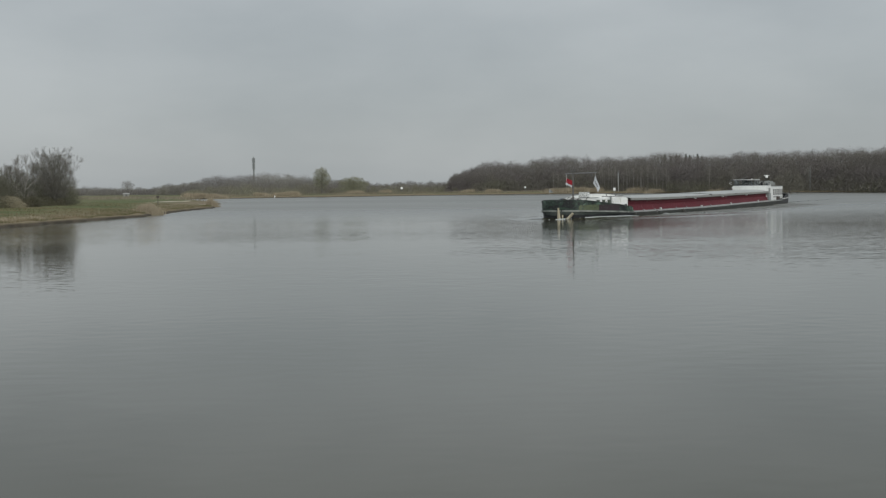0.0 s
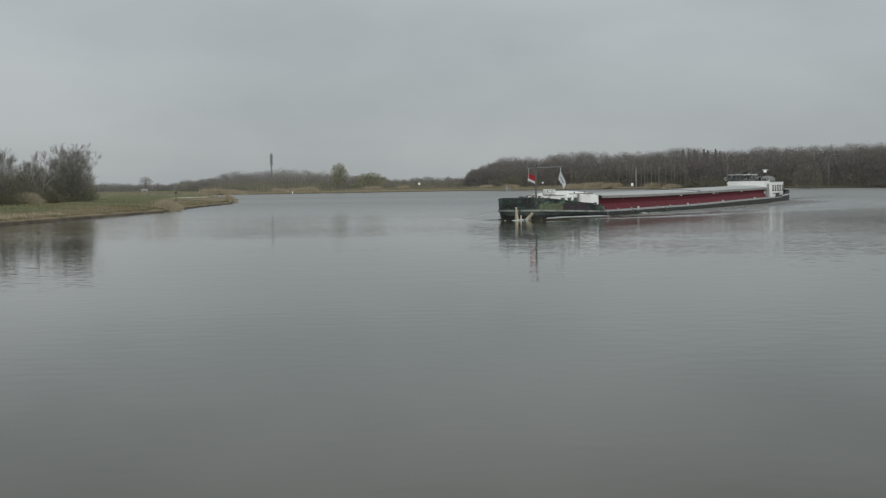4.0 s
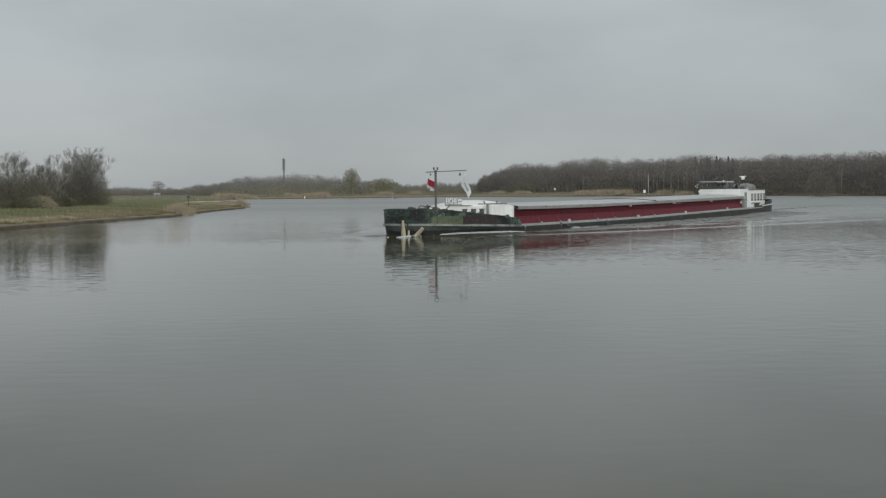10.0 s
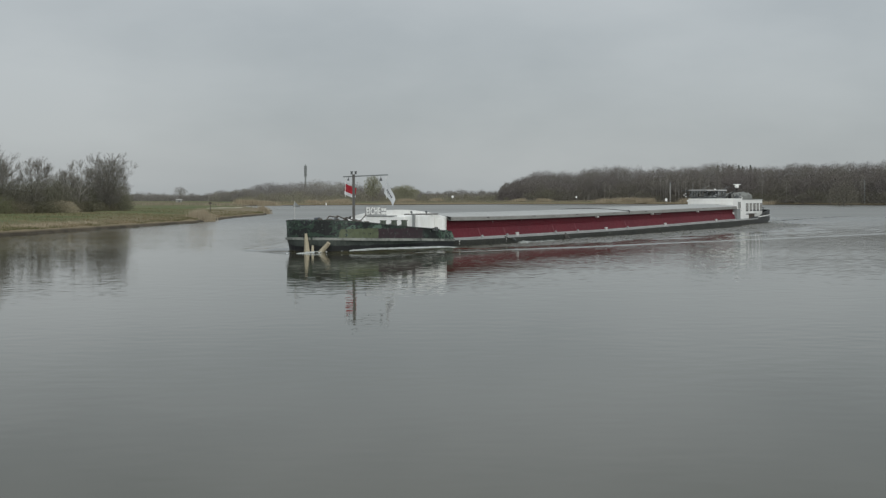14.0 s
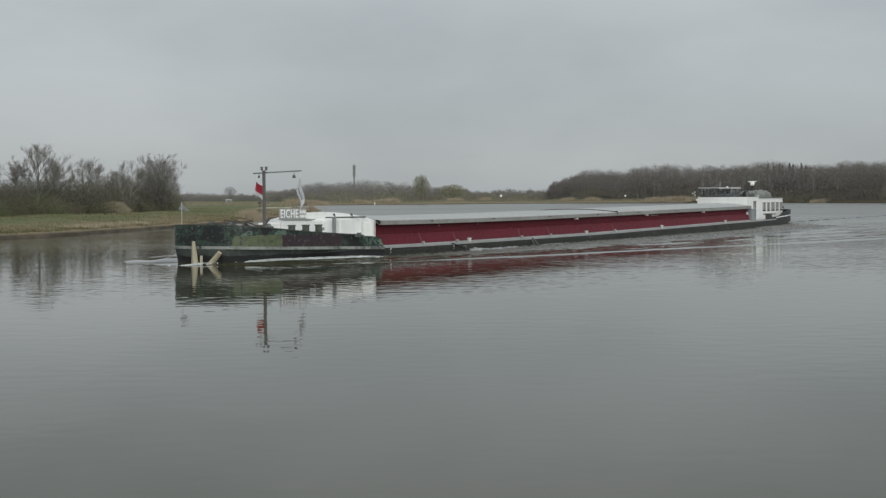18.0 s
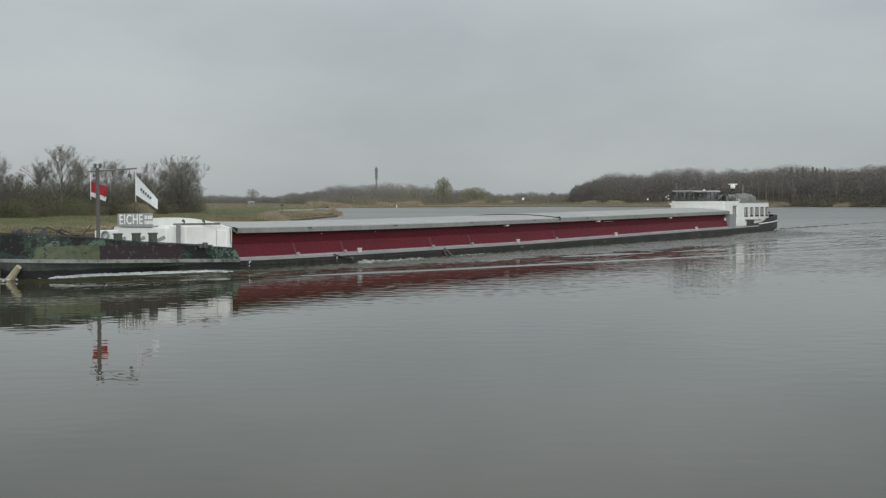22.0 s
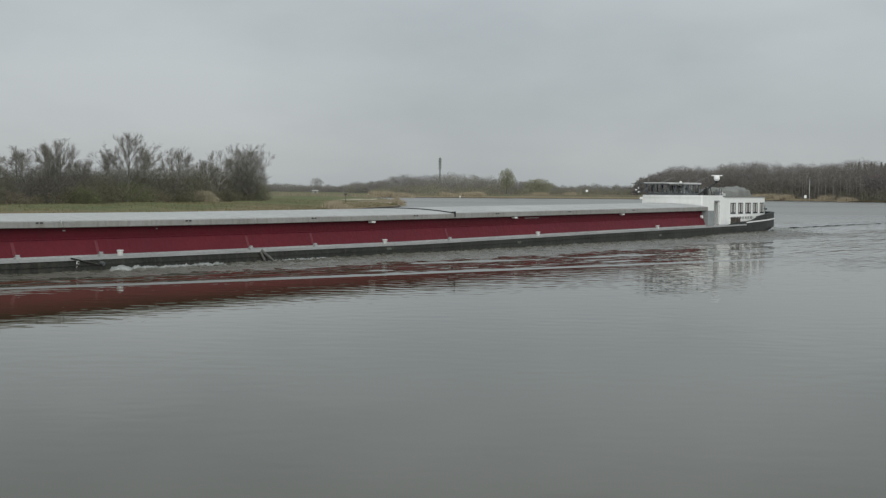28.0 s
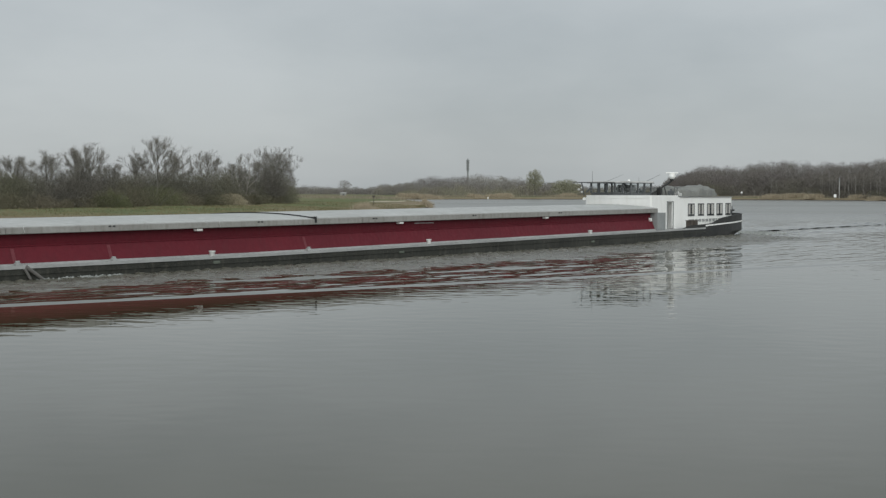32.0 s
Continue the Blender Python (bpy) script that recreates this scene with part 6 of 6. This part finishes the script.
        part("rail_post", bm, M_WHITE, house)
    bm = blank()
    tube(bm, (-76.3, wide + 0.35, 1.1), (-80.5, wide + 0.35, 1.1), 0.022, 0.022, 6)
    part("hand_rail", bm, M_WHITE, house, "white hand rail beside the deckhouse")
    # radar on a slanting post
    radar = new("radar")
    radar.parent = boat
    radar["label"] = "white radar scanner on a slanting black post"
    bm = blank()
    tube(bm, (-74.3, 1.25, 2.5), (-75.4, 2.2, 3.4), 0.07, 0.06, 8)
    tube(bm, (-74.7, 2.2, 2.46), (-75.0, 1.9, 3.02), 0.03, 0.03, 6)
    part("post", bm, M_BLACK, radar)
    bm = blank()
    tube(bm, (-75.4, 2.2, 3.38), (-75.4, 2.2, 3.58), 0.12, 0.12, 10)
    part("bracket", bm, M_BLACK, radar)
    bm = blank()
    tube(bm, (-75.4, 2.2, 3.52), (-75.4, 2.2, 3.64), 0.13, 0.21, 14)
    tube(bm, (-75.4, 2.2, 3.64), (-75.4, 2.2, 3.84), 0.21, 0.18, 14)
    part("gearbox", bm, M_WHITE, radar)
    bm = blank()
    box(bm, -0.07, 0.07, -0.37, 0.37, 3.84, 3.91, 0.03)
    sc = part("scanner", bm, M_WHITE, radar)
    sc.matrix_local = pose(-75.4, 2.2, 0, 0, 0, 20)
    # railings and gear between wheelhouse and roof
    for x, y in ((-74.9, 2.6), (-75.3, 2.6), (-75.0, 1.2), (-75.4, 0.3)):
        bm = blank()
        tube(bm, (x, y, 2.46), (x, y, 3.0), 0.022, 0.022, 6)
        tube(bm, (x, y, 2.98), (x - 0.4, y, 2.98), 0.022, 0.022, 6)
        part("roof_rail", bm, M_DGREY, house)
    bm = blank()
    box(bm, -76.1, -75.5, 1.2, 2.0, 2.47, 2.72, 0.05)
    part("roof_box", bm, M_DGREY, house)
    for x, y, w, h, m in ((-75.0, 0.2, 0.22, 0.4, M_DGREY), (-75.35, 0.9, 0.18, 0.28, M_BLACK), (-75.1, 2.3, 0.16, 0.34, M_DGREY), (-74.75, 1.7, 0.14, 0.5, M_BLACK), (-75.6, 2.5, 0.2, 0.2, M_OFFWHITE)):
        bm = blank()
        box(bm, x - w, x + w, y - w, y + w, 2.46, 2.46 + h, 0.04)
        tube(bm, (x, y, 2.46 + h), (x, y, 2.56 + h), w * 0.5, w * 0.35, 8)
        part("deck_box", bm, m, house)
    # dinghy under a tarpaulin
    boat_tarp = new("covered_dinghy")
    boat_tarp.parent = boat
    boat_tarp["label"] = "dinghy under a creased grey tarpaulin on the deckhouse roof"
    bm = blank()
    rows = []
    for i in range(49):
        x = -74.9 - 7.9 * i / 48
        k = i / 48
        w = 0.9 * math.sin(math.pi * min(max(k, 0.04), 0.96)) ** 0.35
        crest = float(np.interp(k, [0, 0.06, 0.2, 0.36, 0.48, 0.56, 0.68, 0.85, 0.95, 1], [0.3, 0.56, 0.6, 0.52, 0.47, 0.6, 0.66, 0.6, 0.54, 0.25]))
        hgt = crest + 0.07 * noise.noise((x * 1.3, 1, 1)) + 0.035 * noise.noise((x * 4.1, 2, 5))
        rows.append([(x, 1.4 + w * math.cos(a) * (1 + 0.1 * noise.noise((x * 2, a * 2, 3))), 2.465 + max(0.0, hgt * max(math.sin(a), 0.0) ** 0.45 * (1 + 0.3 * noise.noise((x * 1.6, a * 1.8, 7)) + 0.12 * noise.noise((x * 4.5, a * 4.0, 2))))) for a in (math.pi * j / 12 for j in range(13))])
    loft(bm, rows)
    for r in (rows[0], rows[-1]):
        bm.faces.new([bm.verts.new(p) for p in r])
    bmesh.ops.recalc_face_normals(bm, faces=bm.faces)
    part("tarpaulin", bm, M_TARP, boat_tarp, "", True)
    # grey locker by the coaming's end, bitts, stern gear
    bm = blank()
    box(bm, -71.95, -70.9, 2.98, 3.5, 0.53, 1.52, 0.03)
    part("locker", bm, M_GREY, boat, "grey steel locker at the end of the hatch coaming")
    bm = blank()
    box(bm, -71.24, -71.19, -COAM, COAM, 0.5, 1.6, 0.01)
    part("aft_bulkhead", bm, M_RED, boat)
    bm = blank()
    tube(bm, (-70.6, 3.1, 1.12), (-70.6, 3.24, 1.12), 0.1, 0.1, 12)
    part("side_lamp", bm, M_WHITE, boat, "round white lamp on the coaming's end")
    for x in (-74.35, -75.05):
        bm = blank()
        box(bm, x - 0.17, x + 0.17, 3.72, 4.02, deck_z(x), 1.0, 0.03)
        box(bm, x - 0.2, x + 0.2, 3.69, 4.05, 1.0, 1.05, 0.015)
        part("bitt", bm, M_RUST, boat, "brown square mooring bitt")
    for x in (-74.35, -75.05):
        bm = blank()
        box(bm, x - 0.17, x + 0.17, -4.02, -3.72, deck_z(x), 1.0, 0.03)
        part("bitt", bm, M_RUST, boat)
    for i in range(6):
        bm = blank()
        a = radians(-75 + 30 * i)
        x, y = -81.4 - 2.2 * math.cos(a), 3.3 * math.sin(a)
        tube(bm, (x, y, 1.3), (x, y, 1.62), 0.03, 0.03, 6)
        part("stern_rail_post", bm, M_DGREY, boat)
    bm = blank()
    box(bm, -83.1, -82.6, 2.1, 2.8, 0.7, 1.85, 0.06)
    box(bm, -83.2, -82.5, 2.0, 2.9, 1.5, 1.62, 0.03)
    part("stern_winch", bm, M_BLACK, boat, "black stern winch")


def cloth(rows, cols, wide, high, depth, seed, taper=0.0, slope=0.0):
    """A waving sheet hung by its fore edge, from (0, 0, 0) aft and down."""
    bm = blank()
    grid = []
    for i in range(rows + 1):
        k = i / rows
        row = []
        for j in range(cols + 1):
            q = j / cols
            h = high * (1 - taper * q)
            row.append((-wide * q, depth * q * math.sin(5.0 * q + 1.3 * k + seed), -high * slope * q - (high - h) * 0.5 - h * k))
        grid.append(row)
    back = [[(x, y - 0.012, z) for x, y, z in row] for row in grid]
    loft(bm, grid)
    loft(bm, back)
    return bm


def build_flags(boat):
    # red over white flag, in two bands that swing together
    red = part("red_flag", cloth(6, 12, 0.66, 0.42, 0.10, 0.4, 0.0, 0.45), M_FLAG_RED, boat, "red flag with a white lower band")
    bm = cloth(3, 12, 0.66, 0.18, 0.10, 0.4, 0.0, 1.05)
    bmesh.ops.translate(bm, vec=(0, 0, -0.42), verts=bm.verts)
    part("white_band", bm, M_FLAG_WHITE, red)
    white = part("white_flag", cloth(10, 14, 0.85, 0.78, 0.11, 1.1, 0.5, 1.0), M_FLAG_WHITE, boat, "white flag with a dark emblem")
    bm = blank()
    for k in range(5):
        x = -0.22 - 0.085 * k
        for s in (0.03, -0.04):
            y = 0.12 * (-x / 1.05) * math.sin(5.0 * (-x / 1.05) + 1.3 * 0.45 + 1.1) + s
            box(bm, x - 0.03, x + 0.03, y - 0.003, y + 0.003, -0.36 + 0.95 * x - 0.05 - 0.02 * (k % 2), -0.36 + 0.95 * x + 0.04)
    part("emblem", bm, M_FLAG_DARK, white, "dark plain emblem bars")
    pen = part("pennant", cloth(3, 6, 0.42, 0.3, 0.05, 0.2, 0.9), M_GREY, boat, "small grey pennant on the jackstaff")
    return red, white, pen


def build_barge():
    boat = new("cargo_barge")
    tagged(boat, "long laden river barge with red coaming, white deckhouses, camouflaged bow", "barge")
    build_hull(boat)
    build_hold(boat)
    build_foreship(boat)
    build_midship(boat)
    build_aftship(boat)
    return boat, build_flags(boat)


def clear_glass(name):
    m, n, l, b = nodes_of(name)
    b.inputs["Base Color"].default_value = (0.95, 0.97, 0.97, 1)
    b.inputs["Transmission Weight"].default_value = 1.0
    b.inputs["Roughness"].default_value = 0.02
    b.inputs["IOR"].default_value = 1.3
    return m


M_WHGLASS = clear_glass("clear_window_glass")
barge, (red_flag, white_flag, pennant) = build_barge()


# ---- wake, in rigid pieces that go with the barge ----
def wave_height(x, y):
    """Water beside the barge: bow waves that fan out in long crests, and chop that widens along the side."""
    aft = np.maximum(-x, 0.0)
    off = y - 4.0
    z = np.zeros_like(x)
    # crests leave the side one after the other and run outwards as they trail aft
    for k in range(12):
        lie = 2.3 - 2.35 * k + 0.35 * math.sin(2.7 * k)
        s = off - lie - 0.285 * aft - 0.35 * np.sin(aft / 6.5 + 1.9 * k) - 0.16 * np.sin(aft / 1.9 + k) - 0.07 * np.sin(aft / 0.63 + 2.0 * k)
        wide = 0.42 + 0.12 * math.sin(1.7 * k)
        strength = 0.052 * (0.55 + 0.45 * np.sin(aft / (9.0 + k % 3) + 2.1 * k)) * np.clip((off - 0.2) / 1.2, 0, 1) * np.exp(-np.maximum(off - 6, 0) / 7.0) * (0.5 if k == 0 else 1.0)
        strength = strength * (0.62 + 0.38 * np.sin(aft / 2.1 + 0.9 * off + 3.0 * k) * np.cos(aft / 3.7 - 1.3 * off))
        z += strength * (np.exp(-(s / wide) ** 2) - 0.55 * np.exp(-((s + 1.6 * wide) / wide) ** 2) - 0.45 * np.exp(-((s - 1.5 * wide) / wide) ** 2))
    # short-crested ripples between the crests
    r = np.random.default_rng(21)
    inside = np.clip((2.9 + 0.285 * aft - off) / 2.0, 0, 1) * np.clip(aft / 4.0, 0, 1)
    for k in range(9):
        lam, a, ph = r.uniform(0.5, 1.2), r.uniform(-0.6, 0.8), r.uniform(0, 6.28)
        z += inside * 0.003 * lam * np.sin(6.283 / lam * (off * math.cos(a) - aft * math.sin(a)) + ph + 0.9 * np.sin(aft / 2.3 + off / 1.7 + k))
    # broken chop close to the side
    band = 0.25 + np.clip(0.22 * (aft - 8), 0, 5.0)
    close = np.clip((band - off) / (0.35 * band), 0, 1) * np.clip((aft - 4) / 8.0, 0, 1)
    for k in range(14):
        lam, a, ph = r.uniform(0.28, 0.65), r.uniform(-1.2, 1.2), r.uniform(0, 6.28)
        z += close * 0.016 * lam * np.sin(6.283 / lam * (off * math.cos(a) - aft * math.sin(a)) + ph + 1.3 * np.sin(aft / 1.1 + off * 1.3 + k))
    # the water stands higher round the bow and the stern than along the side
    swell = (0.15 * np.exp(-((x + 3.9) / 4.7) ** 6) + 0.18 * np.exp(-((x + 79) / 10.5) ** 6)) * np.exp(-(np.maximum(off, 0) / 2.0) ** 2)
    edge = np.clip((3.4 + 0.285 * aft - off) / 0.8, 0, 1) * np.clip((x + 190) / 60, 0, 1) * np.clip(aft / 1.5, 0, 1)
    return swell + edge * (z + 0.03) - 0.02 * (1 - edge)


def wake_sheet(side, y1):
    xs = np.concatenate([np.arange(1.5, -56, -0.13), np.arange(-56, -90, -0.26), np.arange(-90, -190, -0.9)])
    ys = np.concatenate([np.arange(4.0, 10, 0.085), np.arange(10, 20, 0.13), np.arange(20, y1, 0.3)])
    gx, gy = np.meshgrid(xs, ys, indexing="ij")
    edge = np.array([half(max(x, -84.45)) if x < 0.1 else 0.0 for x in xs])
    gy2 = np.where(gx < 0.1, gy - 4.0 + edge[:, None] * 0.9, gy - 4.0)
    gz = wave_height(gx, gy)
    # beyond the stern the sheet sinks away
    gz = np.where(gx < -150, gz - (-150 - gx) * 0.002, gz)
    v = np.stack([gx, side * gy2, gz], -1).reshape(-1, 3)
    n, m = gx.shape
    i = np.arange(n - 1)[:, None] * m + np.arange(m - 1)[None]
    f = np.stack([i, i + 1, i + 1 + m, i + m], -1).reshape(-1, 4)
    if side > 0:
        f = f[:, ::-1]
    return mesh_from("wave_sheet", v.tolist(), f.tolist(), M_WAKE, True)


def foam_band(name, xs, y_of, wide, seed, lumps=0.05):
    """A ragged strip of foam lying on the water."""
    r = np.random.default_rng(seed)
    vs, fs = [], []
    for x in xs:
        for _ in range(3):
            cx = x + r.normal() * 0.25
            cy = y_of(cx) + r.normal() * wide
            rad = r.uniform(0.03, 0.13)
            k = 7
            o = len(vs)
            h = lumps * r.uniform(0.3, 1.0)
            lie = float(wave_height(np.array([cx]), np.array([cy - half(max(min(cx, 0.1), -84.45)) * 0.9 + 4.0]))[0])
            vs.append((cx, cy, lie + 0.03 + h))
            for q in range(k):
                a = 2 * math.pi * q / k
                rr = rad * r.uniform(0.6, 1.3)
                vs.append((cx + 1.7 * rr * math.cos(a), cy + rr * 0.8 * math.sin(a), lie - 0.01))
            fs += [(o, o + 1 + q, o + 1 + (q + 1) % k) for q in range(k)]
    return mesh_from(name, vs, fs, M_FOAM if name == "bow_foam_and_glint" else M_SPRAY, True)


def build_wake():
    root = new("wake")
    tagged(root, "wake of ripples and foam beside the moving barge", "wake")
    for side, y1 in ((1, 30), (-1, 16)):
        ob = new("wave_sheet", wake_sheet(side, y1))
        ob.parent = root
    # aerated, churned water along the side
    xs = np.arange(-4.0, -84.0, -0.13)
    qs = np.linspace(0, 1, 72)
    gx = np.repeat(xs[:, None], 72, 1)
    edge = np.array([half(x) for x in xs])
    reach = np.array([np.interp(x, [-84, -50, -30, -16, -9, -4], [8.0, 8.5, 7.0, 4.4, 1.7, 0.15]) * (0.85 + 0.35 * noise.noise((x * 0.3, 2, 0)) + 0.25 * noise.noise((x * 1.6, 5, 0))) for x in xs])
    gy = edge[:, None] - 0.04 + reach[:, None] * qs
    lie = wave_height(gx, gy - edge[:, None] * 0.9 + 4.0)
    gz = np.maximum(lie, -0.005) + 0.016 - 0.06 * qs[None] ** 6
    idx = np.arange(len(xs) - 1)[:, None] * 72 + np.arange(71)[None]
    f = np.stack([idx + 1, idx, idx + 72, idx + 73], -1).reshape(-1, 4)
    strip = new("churned_strip", mesh_from("churned_strip", np.stack([gx, gy, gz], -1).reshape(-1, 3).tolist(), f.tolist(), M_CHURN, True))
    strip.parent = root
    strip["label"] = "grey-brown churned water along the hull"
    for name, xs, y_of, wide, seed, lumps in (
            ("bow_foam_and_glint", np.arange(-0.8, -7.0, -0.018), lambda x: half(min(x, 0.1)) + 0.15 + 0.14 * max(-1.5 - x, 0.0), 0.17, 3, 0.02),
            # ahead of the stem: white flecks stand for a crest mirroring the sky
            ("bow_foam_and_glint", np.arange(1.0, 0.0, -0.06), lambda x: 0.1 + 0.5 * (1.0 - x), 0.2, 13, 0.015),
                        ("side_foam", np.arange(-25.4, -29.0, -0.1), lambda x: 4.3, 0.1, 5, 0.04),
            ("side_foam", np.arange(-17.2, -22.0, -0.06), lambda x: 4.32 + (-17 - x) * 0.05, 0.13, 6, 0.07),
            ("stern_wash", np.arange(-84.8, -90.5, -0.06), lambda x: 0.6 + 2.4 * abs(math.sin(x * 7.1)), 0.5, 8, 0.16)):
        ob = new(name, foam_band(name, xs, y_of, wide, seed, lumps))
        ob.parent = root
        ob["label"] = "ragged white foam and bright flecks on the water"
        ob["kind"] = "stuff"
    bm = blank()
    bmesh.ops.create_icosphere(bm, subdivisions=3, radius=1.0)
    for v in bm.verts:
        k = 1 + 0.25 * noise.noise(v.co * 2.2)
        v.co = Vector((-17.1 + v.co.x * 0.5 * k, 4.6 + v.co.y * 0.32 * k, 0.0 + v.co.z * 0.2 * k))
    part("outlet_splash", bm, M_SPRAY, root, "white splash of the water outlet", True)
    return root


wake = build_wake()


def motions():
    walk(barge, [(t, pose(x, y, 0.17, 0, 0, h)) for t, x, y, h in SAIL])
    walk(wake, [(t, pose(x, y, 0, 0, 0, h)) for t, x, y, h in SAIL])
    # the flags hang in calm air and lift in the headwind
    swing = [(0, 62, 8), (2, 66, -6), (4, 60, 10), (6, 70, 0), (8, 56, 12), (10, 64, -8), (12, 62, 4), (14, 48, 12), (16, 58, -6), (18, 74, 6), (20.3, 62, 4), (21.2, 24, 10), (22, 16, -10), (24, 26, 4), (26, 15, 8), (28, 30, -6), (30, 18, 6), (32, 24, 0)]
    walk(red_flag, [(t, pose(-6.66, -1.95, 3.5, 0, -a * 0.15, -60 + b - (a - 18) * 0.9)) for t, a, b in swing])
    walk(white_flag, [(t, pose(-5.89, 1.12, 3.72, 0, -max(a - 26, 0) * 0.55, -66 - b - (a - 18) * 0.8)) for t, a, b in swing])
    walk(pennant, [(t, pose(0.05, -1.15, 2.5, 0, -6 - a * 0.3, -70 + 2 * b)) for t, a, b in swing])


motions()
